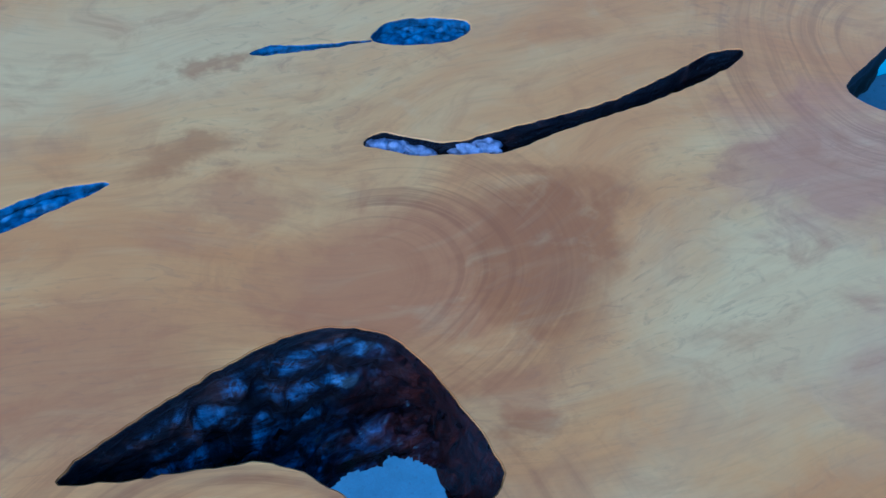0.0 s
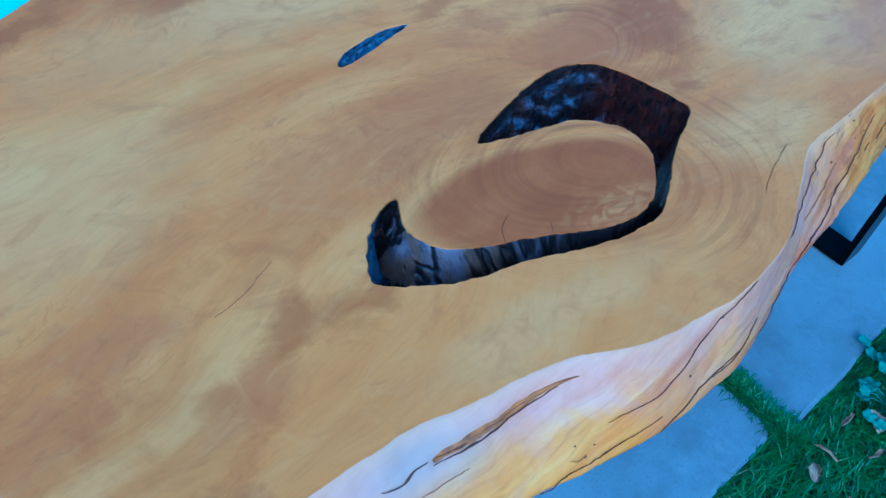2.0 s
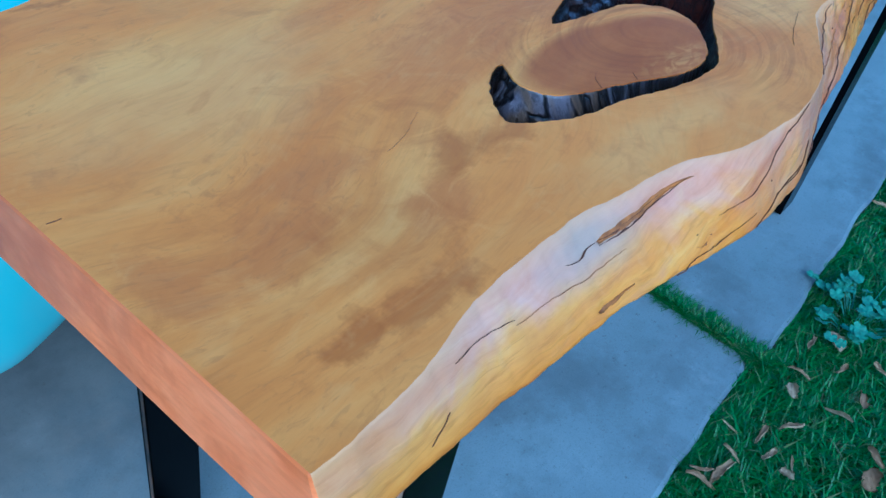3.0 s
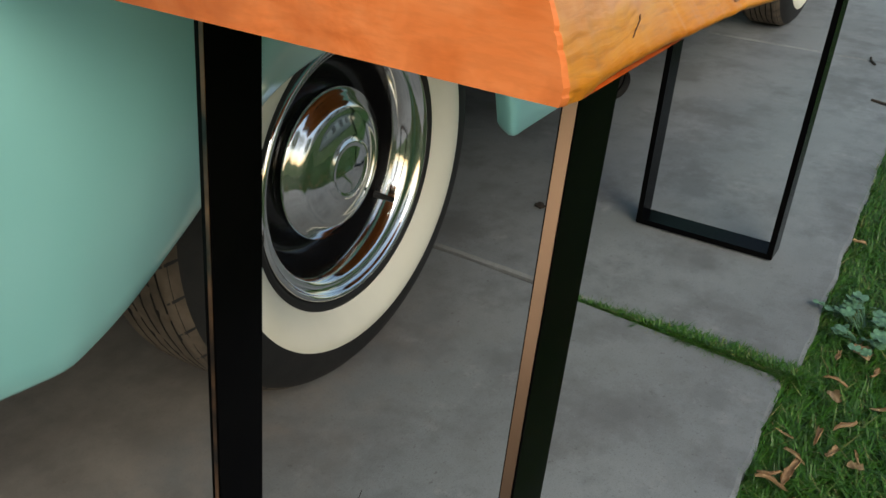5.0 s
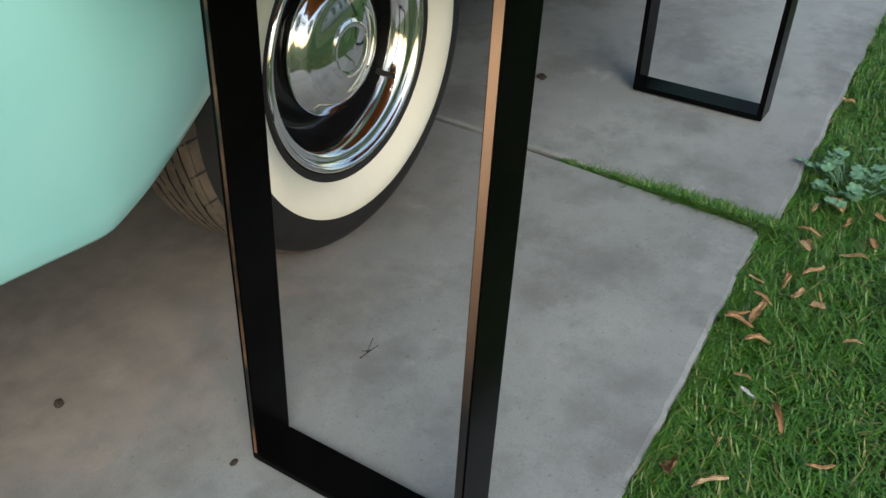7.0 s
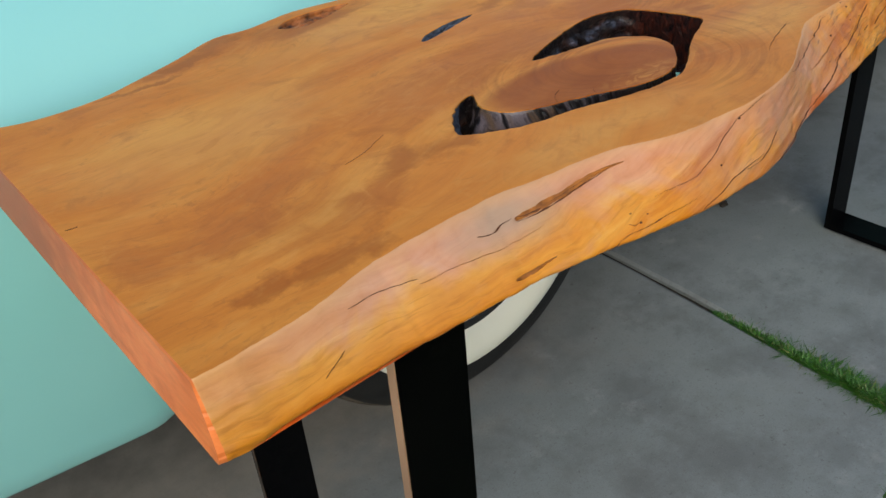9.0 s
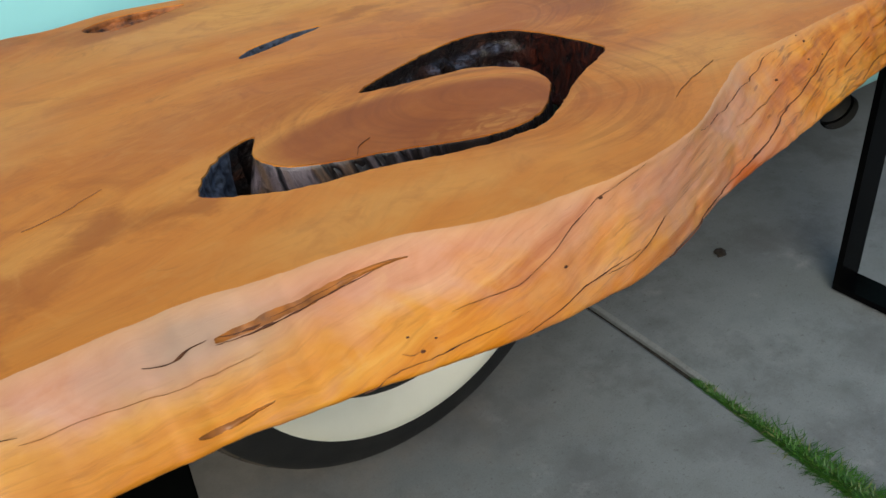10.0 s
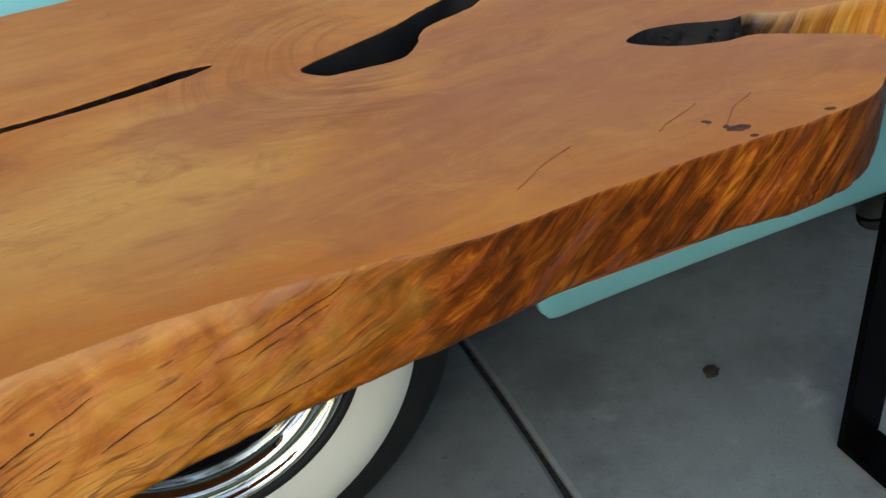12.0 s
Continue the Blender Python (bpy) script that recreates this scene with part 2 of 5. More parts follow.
        near = m.ramp(m.math("DIVIDE", d, reach), (0.08, 0.0), (0.35, 1.0), (0.6, 0.8), (1.0, 0.0))
        near = m.math("MULTIPLY", near, m.ramp(m.math("MULTIPLY", m.math("SUBTRACT", x, px), 14.0 * end), (0.0, 0.12), (0.4, 1.0)))
        near = m.math("MULTIPLY", near, m.ramp(patch, (0.36, 1.0), (0.62, 0.35)))
        c = m.mix(m.math("MULTIPLY", m.ramp(band, (0.40, 0.55), (0.54, 0.0)), near), c, (0.31, 0.085, 0.015))
        c = m.mix(m.math("MULTIPLY", m.ramp(ring, (0.40, 0.55), (0.51, 0.0)), near), c, (0.25, 0.068, 0.013))
        c = m.mix(m.math("MULTIPLY", m.ramp(ring, (0.56, 0.0), (0.7, 0.10)), near), c, (0.72, 0.33, 0.08))
    c = m.mix(m.ramp(hair, (0.3, 0.10), (0.5, 0.0)), c, (0.2, 0.075, 0.025))
    m.color(c).coat(0.05, 0.22)
    m.b.inputs["Specular IOR Level"].default_value = 0.12
    m.rough(m.ramp(m.noise(14, 4), (0.3, 0.36), (0.7, 0.5)))
    return m.bump(m.math("ADD", fine, m.math("MULTIPLY", hair, 0.5)), 0.10, 0.0006).m


def wood_edge():
    m = Mat("live_edge_wood")
    sep = m.node("ShaderNodeSeparateXYZ")
    m.put(m.co, sep.inputs[0])
    x, y, z = sep.outputs[0], sep.outputs[1], sep.outputs[2]
    # fibres run with the edge at first, then climb, steeply towards its far end
    mid = m.math("MAXIMUM", m.math("SUBTRACT", x, 0.13), 0.0)
    late = m.math("MAXIMUM", m.math("SUBTRACT", x, 0.58), 0.0)
    v = m.math("SUBTRACT", m.math("ADD", z, m.math("MULTIPLY", y, 0.45)), m.math("ADD", m.math("MULTIPLY", mid, 0.28), m.math("MULTIPLY", m.math("MULTIPLY", late, late), 2.6)))
    v = m.math("ADD", v, m.math("MULTIPLY", m.math("SUBTRACT", m.noise(12, 3, 0.6), 0.5), 0.022))
    run = m.noise(1.0, 5, 0.62, m.combine(m.math("MULTIPLY", x, 9), m.math("MULTIPLY", v, 62), 0), 0.5)
    fine = m.noise(1.0, 4, 0.65, m.combine(m.math("MULTIPLY", x, 30), m.math("MULTIPLY", v, 300), 0), 0.8)
    line = m.math("ABSOLUTE", m.math("SUBTRACT", m.noise(1.0, 3, 0.6, m.combine(m.math("MULTIPLY", x, 10), m.math("MULTIPLY", v, 95), 3.0), 0.6), 0.5))
    big = m.noise(11, 4, 0.6, None, 0.6)
    off = m.math("SUBTRACT", big, 0.5)
    c = m.ramp(run, (0.28, (0.52, 0.145, 0.014)), (0.44, (0.66, 0.235, 0.026)), (0.58, (0.735, 0.31, 0.045)), (0.76, (0.79, 0.42, 0.10)))
    c = m.mix(m.ramp(x, (0.02, 0.45), (0.2, 0.0)), c, (0.80, 0.43, 0.11))
    reach = m.math("ADD", x, m.math("MULTIPLY", off, 0.22))
    # pale pink sapwood on the upper facet of the first stretch, dark amber farther along
    up = m.math("ADD", m.math("MULTIPLY", m.math("SUBTRACT", z, 0.724), 27), m.math("MULTIPLY", off, 1.7))
    pale = m.math("MULTIPLY", m.ramp(m.math("ADD", reach, 0.2), (0.10, 0.35), (0.22, 0.95), (0.36, 0.9), (0.48, 0.4), (0.64, 0.1)), m.ramp(up, (0.25, 0.0), (0.60, 1.0)))
    c = m.mix(pale, c, m.ramp(run, (0.28, (0.58, 0.235, 0.13)), (0.46, (0.66, 0.315, 0.195)), (0.60, (0.69, 0.36, 0.235)), (0.76, (0.75, 0.44, 0.30))))
    mottle = m.noise(38, 5, 0.65, None, 0.8)
    c = m.mix(m.ramp(mottle, (0.34, 0.26), (0.5, 0.0)), c, (0.58, 0.20, 0.05))
    c = m.mix(m.ramp(mottle, (0.56, 0.0), (0.72, 0.3)), c, (0.77, 0.46, 0.20))
    c = m.mix(m.ramp(reach, (0.40, 0.0), (0.50, 0.85)), c, m.ramp(m.math("ADD", m.math("MULTIPLY", run, 0.5), m.math("MULTIPLY", mottle, 0.5)), (0.38, (0.34, 0.075, 0.006)), (0.48, (0.60, 0.185, 0.014)), (0.62, (0.76, 0.35, 0.05))))
    outer = m.ramp(y, (0.30, 1.0), (0.325, 0.0))
    low = m.ramp(m.math("ADD", z, m.math("MULTIPLY", off, 0.035)), (0.718, 0.85), (0.735, 0.0))
    c = m.mix(low, c, m.ramp(run, (0.3, (0.50, 0.13, 0.007)), (0.5, (0.68, 0.235, 0.014)), (0.7, (0.78, 0.36, 0.045))))
    dark = m.math("MULTIPLY", m.ramp(reach, (0.53, 0.0), (0.63, 0.96)), outer)
    fleck = m.noise(1.0, 5, 0.68, m.combine(m.math("MULTIPLY", x, 55), m.math("MULTIPLY", v, 120), 5.0), 1.4)
    c = m.mix(dark, c, m.ramp(m.math("ADD", m.math("MULTIPLY", fleck, 0.62), m.math("MULTIPLY", big, 0.38)), (0.39, (0.040, 0.009, 0.003)), (0.47, (0.17, 0.032, 0.004)), (0.54, (0.36, 0.078, 0.006)), (0.63, (0.66, 0.22, 0.016))))
    # short dark splits with the fibres on the rougher half
    dash = m.noise(1.0, 3, 0.6, m.combine(m.math("MULTIPLY", x, 42), m.math("MULTIPLY", v, 330), 9.0), 0.5)
    c = m.mix(m.math("MULTIPLY", m.ramp(dash, (0.60, 0.0), (0.68, 0.75)), m.ramp(reach, (0.16, 0.0), (0.28, 0.55), (0.48, 1.0))), c, (0.15, 0.036, 0.006))
    c = m.mix(m.math("MULTIPLY", m.ramp(m.math("ADD", x, m.math("MULTIPLY", off, 0.06)), (0.80, 0.0), (0.84, 0.75)), outer), c, m.ramp(fine, (0.4, (0.018, 0.009, 0.006)), (0.6, (0.08, 0.035, 0.02)), (0.75, (0.35, 0.25, 0.2))))
    # the inlet behind the point: near black that turns to amber along x
    inner = m.ramp(y, (0.296, 0.0), (0.312, 1.0))
    c = m.mix(m.math("MULTIPLY", inner, m.ramp(x, (0.76, 0.0), (0.79, 0.95))), c, m.ramp(run, (0.34, (0.20, 0.04, 0.003)), (0.5, (0.55, 0.19, 0.010)), (0.68, (0.72, 0.36, 0.04))))
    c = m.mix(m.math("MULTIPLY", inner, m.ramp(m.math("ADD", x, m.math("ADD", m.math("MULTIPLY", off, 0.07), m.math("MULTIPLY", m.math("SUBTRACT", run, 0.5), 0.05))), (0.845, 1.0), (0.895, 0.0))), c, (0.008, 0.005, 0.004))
    c = m.mix(m.math("MULTIPLY", m.ramp(fine, (0.3, 0.30), (0.5, 0.0)), m.math("SUBTRACT", 1.0, m.math("MULTIPLY", pale, 0.8))), c, (0.25, 0.065, 0.012))
    blush = m.noise(1.0, 3, 0.6, m.combine(m.math("MULTIPLY", x, 16), m.math("MULTIPLY", v, 60), 7.0))
    c = m.mix(m.ramp(blush, (0.57, 0.0), (0.72, 0.36)), c, (0.46, 0.18, 0.14))
    mauve = m.math("MULTIPLY", m.ramp(m.noise(12, 5, 0.65), (0.36, 0.1), (0.56, 0.85)), m.ramp(reach, (0.20, 0.0), (0.29, 1.0), (0.43, 1.0), (0.50, 0.0)))
    c = m.mix(mauve, c, m.ramp(run, (0.30, (0.42, 0.13, 0.07)), (0.47, (0.56, 0.24, 0.15)), (0.70, (0.66, 0.36, 0.26))))
    bloom = m.vec("DISTANCE", m.vec("MULTIPLY", m.co, (0.35, 0, 1)), (0.033, 0, 0.7515))
    c = m.mix(m.ramp(m.math("ADD", bloom, m.math("MULTIPLY", off, 0.03)), (0.003, 0.75), (0.017, 0.0)), c, (0.42, 0.31, 0.22))
    # a red splinter under the waist
    spot = m.vec("DISTANCE", m.vec("MULTIPLY", m.co, (1, 0, 2)), (0.392, 0, 1.432))
    c = m.mix(m.ramp(m.math("ADD", spot, m.math("MULTIPLY", off, 0.02)), (0.012, 0.85), (0.024, 0.0)), c, (0.52, 0.10, 0.012))
    seam = m.math("MULTIPLY", m.ramp(line, (0.0, 0.6), (0.022, 0.0)), m.ramp(m.math("SUBTRACT", m.noise(16, 3), m.ramp(x, (0.20, 0.3), (0.34, 0.0), (0.60, 0.0), (0.66, 0.05))), (0.52, 0.0), (0.64, 1.0)))
    c = m.mix(seam, c, (0.09, 0.025, 0.006))
    # bevel highlight painted as a pale line along the top rim
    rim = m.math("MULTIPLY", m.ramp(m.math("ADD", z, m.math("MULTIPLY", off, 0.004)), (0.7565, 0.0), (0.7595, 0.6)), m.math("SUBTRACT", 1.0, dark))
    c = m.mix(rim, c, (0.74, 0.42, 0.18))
    m.color(c).coat(0.14, 0.18)
    m.b.inputs["Specular IOR Level"].default_value = 0.25
    m.rough(m.ramp(fine, (0.3, 0.28), (0.7, 0.46)))
    relief = m.math("SUBTRACT", m.math("ADD", run, m.math("MULTIPLY", fine, 0.35)), m.math("MULTIPLY", seam, 0.5))
    return m.bump(relief, 0.34, 0.003).m


def wood_end():
    m = Mat("sawn_end_grain")
    arcs = m.noise(1.0, 4, 0.6, m.stretched(30, 14, 26), 1.2)
    fine = m.noise(1.0, 4, 0.6, m.stretched(200, 60, 320))
    c = m.ramp(arcs, (0.3, (0.66, 0.13, 0.016)), (0.5, (0.84, 0.215, 0.052)), (0.7, (0.90, 0.275, 0.085)))
    c = m.mix(m.ramp(fine, (0.35, 0.14), (0.55, 0.0)), c, (0.4, 0.08, 0.012))
    sep = m.node("ShaderNodeSeparateXYZ")
    m.put(m.co, sep.inputs[0])
    c = m.mix(m.ramp(m.math("ADD", sep.outputs[1], m.math("MULTIPLY", m.noise(25, 3), 0.14)), (0.44, 0.0), (0.54, 0.85)), c, (0.34, 0.07, 0.012))
    c = m.mix(m.ramp(m.noise(18, 4, 0.6), (0.36, 0.5), (0.54, 0.0)), c, (0.46, 0.085, 0.010))
    c = m.mix(m.ramp(sep.outputs[2], (0.757, 0.0), (0.759, 0.6)), c, (0.42, 0.095, 0.016))
    m.b.inputs["Specular IOR Level"].default_value = 0.2
    m.color(c).coat(0.12, 0.2).rough(0.45)
    return m.bump(fine, 0.15, 0.0008).m


def charred():
    m = Mat("dark_hollow_bark")
    a = m.noise(34, 6, 0.66, None, 1.2)
    b = m.noise(1.0, 6, 0.72, m.stretched(45, 230, 120, 18), 0.8)
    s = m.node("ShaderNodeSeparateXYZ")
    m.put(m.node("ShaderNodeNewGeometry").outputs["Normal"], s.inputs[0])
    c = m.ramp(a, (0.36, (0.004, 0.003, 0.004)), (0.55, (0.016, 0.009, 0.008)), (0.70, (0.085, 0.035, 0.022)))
    # bluish sky glints painted into the colour of level ledges
    glint = m.math("MULTIPLY", m.ramp(s.outputs[2], (0.40, 0.0), (0.8, 1.0)), m.ramp(m.math("ADD", m.math("MULTIPLY", b, 0.5), m.math("MULTIPLY", m.noise(150, 6, 0.75, None, 1.0), 0.5)), (0.46, 0.0), (0.54, 1.0)))
    c = m.mix(m.math("MULTIPLY", glint, 0.65), c, m.ramp(a, (0.40, (0.006, 0.006, 0.009)), (0.50, (0.07, 0.085, 0.13)), (0.60, (0.28, 0.32, 0.44))))
    d = m.vec("DISTANCE", m.vec("MULTIPLY", m.co, (1, 1, 0)), (0.390, 0.330, 0))
    c = m.mix(m.ramp(m.math("ADD", d, m.math("MULTIPLY", m.math("SUBTRACT", a, 0.5), 0.05)), (0.030, 0.9), (0.054, 0.0)), c, m.ramp(b, (0.42, (0.008, 0.003, 0.003)), (0.62, (0.075, 0.013, 0.005))))
    m.color(c).coat(0.14, 0.12)
    m.b.inputs["Specular IOR Level"].default_value = 0.16
    m.rough(m.ramp(b, (0.3, 0.22), (0.7, 0.5)))
    return m.bump(m.math("ADD", m.math("MULTIPLY", a, 0.6), b), 1.0, 0.006).m


def island_side():
    m = Mat("slatted_knot_side")
    s = m.node("ShaderNodeSeparateXYZ")
    m.put(m.co, s.inputs[0])
    slant = m.math("ADD", s.outputs[0], m.math("MULTIPLY", s.outputs[2], 0.35))
    slats = m.noise(1.0, 2, 0.5, m.combine(m.math("MULTIPLY", slant, 58), m.math("MULTIPLY", s.outputs[1], 30), m.math("MULTIPLY", s.outputs[2], 5)))
    split = m.math("ABSOLUTE", m.math("SUBTRACT", m.noise(1.0, 3, 0.6, m.combine(m.math("MULTIPLY", slant, 50), m.math("MULTIPLY", s.outputs[1], 30), m.math("ADD", m.math("MULTIPLY", s.outputs[2], 6), 4.0))), 0.5))
    fine = m.noise(1.0, 4, 0.7, m.combine(m.math("MULTIPLY", slant, 420), m.math("MULTIPLY", s.outputs[1], 260), m.math("MULTIPLY", s.outputs[2], 30)))
    c = m.ramp(slats, (0.36, (0.03, 0.022, 0.022)), (0.45, (0.12, 0.070, 0.042)), (0.53, (0.125, 0.098, 0.11)), (0.66, (0.22, 0.18, 0.20)))
    c = m.mix(m.ramp(fine, (0.36, 0.6), (0.52, 0.0)), c, (0.02, 0.014, 0.012))
    c = m.mix(m.ramp(split, (0.012, 0.95), (0.045, 0.0)), c, (0.005, 0.004, 0.004))
    # near black farther along x
    c = m.mix(m.ramp(s.outputs[0], (0.195, 0.0), (0.255, 0.9)), c, (0.010, 0.008, 0.009))
    a = m.math("SUBTRACT", m.math("ADD", m.math("MULTIPLY", fine, 0.3), slats), m.ramp(split, (0.0, 0.6), (0.05, 0.0)))
    m.color(c).coat(0.4, 0.1).rough(0.4)
    return m.bump(a, 0.9, 0.004).m


def concrete():
    m = Mat("broom_finished_concrete")
    a, b, s = m.noise(2.2, 5, 0.6), m.noise(16, 5, 0.6), m.noise(420, 3, 0.6)
    c = m.ramp(a, (0.3, (0.183, 0.201, 0.208)), (0.7, (0.268, 0.292, 0.302)))
    c = m.mix(m.ramp(b, (0.36, 0.35), (0.52, 0.0)), c, (0.155, 0.16, 0.16))
    c = m.mix(m.ramp(m.noise(5.5, 4, 0.65), (0.50, 0.0), (0.68, 0.6)), c, (0.12, 0.127, 0.132))
    c = m.mix(m.ramp(m.noise(9, 6, 0.7), (0.60, 0.0), (0.72, 0.5)), c, (0.36, 0.37, 0.37))
    c = m.mix(m.ramp(m.noise(70, 3, 0.7), (0.64, 0.0), (0.72, 0.6)), c, (0.09, 0.09, 0.09))
    c = m.mix(m.ramp(m.noise(190, 4, 0.7), (0.56, 0.0), (0.7, 0.45)), c, (0.10, 0.10, 0.10))
    c = m.mix(m.ramp(m.noise(3.5, 6, 0.7), (0.50, 0.0), (0.62, 0.5)), c, (0.11, 0.113, 0.115))
    c = m.mix(m.ramp(s, (0.30, 0.3), (0.48, 0.0)), c, (0.11, 0.11, 0.11))
    c = m.mix(m.ramp(s, (0.6, 0.0), (0.8, 0.3)), c, (0.42, 0.41, 0.4))
    sep = m.node("ShaderNodeSeparateXYZ")
    m.put(m.co, sep.inputs[0])
    grime = m.math("ADD", sep.outputs[1], m.math("ADD", m.math("MULTIPLY", m.math("SUBTRACT", a, 0.5), 0.5), m.math("MULTIPLY", m.math("SUBTRACT", b, 0.5), 0.3)))
    beside = m.ramp(m.math("ADD", sep.outputs[0], m.math("MULTIPLY", m.math("SUBTRACT", a, 0.5), 0.6)), (0.50, 1.0), (0.95, 0.15))
    c = m.mix(m.math("MULTIPLY", m.ramp(grime, (0.60, 0.0), (0.86, 0.65)), beside), c, m.ramp(b, (0.35, (0.155, 0.127, 0.098)), (0.65, (0.24, 0.20, 0.16))))
    m.color(c).rough(m.ramp(b, (0.3, 0.62), (0.7, 0.85)))
    return m.bump(m.math("ADD", m.math("MULTIPLY", s, 0.4), b), 0.14, 0.0012).m


def lawn():
    m = Mat("lawn_earth", 0.95)
    a, b = m.noise(0.9, 4), m.noise(40, 5, 0.7)
    c = m.ramp(b, (0.3, (0.02, 0.05, 0.007)), (0.55, (0.045, 0.105, 0.013)), (0.75, (0.08, 0.16, 0.022)))
    m.color(m.mix(m.ramp(a, (0.4, 0.0), (0.7, 0.4)), c, (0.06, 0.075, 0.02)))
    return m.bump(b, 1.0, 0.03).m


def blade_green():
    m = Mat("grass_blade", 0.45)
    i = m.node("ShaderNodeNewGeometry").outputs["Random Per Island"]
    c = m.ramp(i, (0.0, (0.022, 0.085, 0.007)), (0.5, (0.036, 0.130, 0.010)), (0.88, (0.062, 0.175, 0.017)), (1.0, (0.22, 0.20, 0.08)))
    return m.color(c).m


def dry_leaf():
    m = Mat("dry_leaf", 0.7)
    i = m.node("ShaderNodeObjectInfo").outputs["Random"]
    c = m.ramp(i, (0.0, (0.40, 0.235, 0.115)), (0.5, (0.55, 0.365, 0.205)), (1.0, (0.66, 0.49, 0.31)))
    c = m.mix(m.ramp(m.noise(60, 4), (0.45, 0.0), (0.68, 0.6)), c, (0.26, 0.135, 0.06))
    return m.color(c).bump(m.noise(120, 5, 0.65), 0.8, 0.003).m


def car_paint():
    m = Mat("mint_car_paint", 0.3)
    c = m.ramp(m.noise(3, 3), (0.3, (0.30, 0.68, 0.665)), (0.7, (0.33, 0.72, 0.70)))
    m.color(m.mix(m.ramp(m.noise(300, 3), (0.7, 0.0), (0.8, 0.15)), c, (0.2, 0.36, 0.3))).coat(0.7, 0.09)
    return m.bump(m.noise(22, 2), 0.04, 0.002).m


def black_steel():
    m = Mat("black_powder_coat", 0.34, 0.0)
    s = m.noise(700, 2)
    m.color(m.ramp(m.noise(12, 4), (0.3, (0.0015, 0.0015, 0.002)), (0.7, (0.003, 0.003, 0.003))))
    m.rough(m.ramp(m.noise(20, 4), (0.3, 0.14), (0.7, 0.24)))
    m.b.inputs["Specular IOR Level"].default_value = 0.03
    return m.bump(s, 0.04, 0.0003).m


def dim_face():
    """The same painted sheen, but thinner and browner."""
    m = Mat("brown_sheen_edge", 0.35, 0.15)
    c = m.ramp(m.noise(14, 4), (0.42, (0.006, 0.005, 0.004)), (0.62, (0.17, 0.085, 0.042)))
    return m.color(c).bump(m.noise(500, 2), 0.08, 0.0003).m


def sheen_face():
    """A warm reflection painted in brown on the black coat, brighter towards the top."""
    m = Mat("brown_sheen_face", 0.3, 0.15)
    s = m.node("ShaderNodeSeparateXYZ")
    m.put(m.co, s.inputs[0])
    h = m.math("ADD", s.outputs[2], m.math("MULTIPLY", m.math("SUBTRACT", m.noise(9, 3), 0.5), 0.12))
    m.color(m.ramp(h, (0.24, (0.005, 0.004, 0.004)), (0.42, (0.15, 0.085, 0.050)), (0.62, (0.56, 0.33, 0.205))))
    return m.bump(m.noise(500, 2), 0.08, 0.0003).m


def rubber():
    m = Mat("tyre_rubber", 0.7)
    m.color(m.ramp(m.noise(22, 5), (0.3, (0.004, 0.004, 0.004)), (0.7, (0.013, 0.012, 0.011))))
    return m.bump(m.noise(260, 3), 0.25, 0.001).m


def tread_rubber():
    m = Mat("dusty_tread", 0.9)
    m.color(m.ramp(m.noise(30, 5), (0.3, (0.065, 0.050, 0.036)), (0.7, (0.13, 0.100, 0.072))))
    return m.bump(m.noise(200, 3), 0.3, 0.001).m


def whitewall():
    m = Mat("cream_whitewall", 0.5)
    m.color(m.mix(m.ramp(m.noise(9, 5), (0.5, 0.0), (0.8, 0.3)), (0.82, 0.79, 0.66), (0.66, 0.61, 0.48)))
    return m.bump(m.noise(150, 2), 0.06, 0.001).m


def plain(name, color, rough, metal=0.0, scale=60, vary=0.25):
    m = Mat(name, rough, metal)
    m.color(m.ramp(m.noise(scale, 4), (0.3, tuple(c * (1 - vary) for c in color)), (0.7, tuple(c * (1 + vary) for c in color))))
    return m.bump(m.noise(scale * 3, 3), 0.1, 0.001).m


TOP, EDGE, END, CHAR, ISLE = wood_top(), wood_edge(), wood_end(), charred(), island_side()
CONCRETE, LAWN, BLADE, LEAF = concrete(), lawn(), blade_green(), dry_leaf()
SHEEN, DIMSHEEN = sheen_face(), dim_face()
PAINT, STEEL, RUBBER, TREAD, WHITE = car_paint(), black_steel(), rubber(), tread_rubber(), whitewall()
KNOTBARK = plain("brown_bark", (0.27, 0.088, 0.022), 0.5, 0, 110, 0.95)
# bark whose blue-grey tone paints in the sheen of the sky
BLUEBARK = plain("sky_tinted_bark", (0.055, 0.068, 0.095), 0.45, 0, 320, 0.95)
# near black for the hole, the inlet and the pipe mouth
DEEPBLACK = plain("matte_deep_black", (0.006, 0.005, 0.004), 0.7, 0, 80, 0.5)
CHROME = plain("chrome", (0.78, 0.78, 0.77), 0.09, 1.0, 30, 0.05)
RIMBLACK = plain("black_wheel_enamel", (0.008, 0.008, 0.009), 0.22)
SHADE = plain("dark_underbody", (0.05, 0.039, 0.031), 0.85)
RUST = plain("hot_exhaust_metal", (0.5, 0.36, 0.2), 0.4, 0.7, 40, 0.5)
CRACK = plain("crack_dark", (0.10, 0.033, 0.011), 0.8, 0, 200, 0.5)
WEED = plain("mallow_leaf", (0.10, 0.22, 0.13), 0.55, 0, 90, 0.4)
PLASTER = plain("white_plaster", (0.7, 0.68, 0.64), 0.8, 0, 5, 0.06)
ROOF = plain("roof_shingle", (0.12, 0.1, 0.09), 0.85, 0, 8, 0.3)
GLASS = plain("dark_window_glass", (0.03, 0.035, 0.04), 0.08, 0, 2, 0.1)
BARK = plain("tree_bark", (0.12, 0.09, 0.065), 0.9, 0, 20, 0.4)
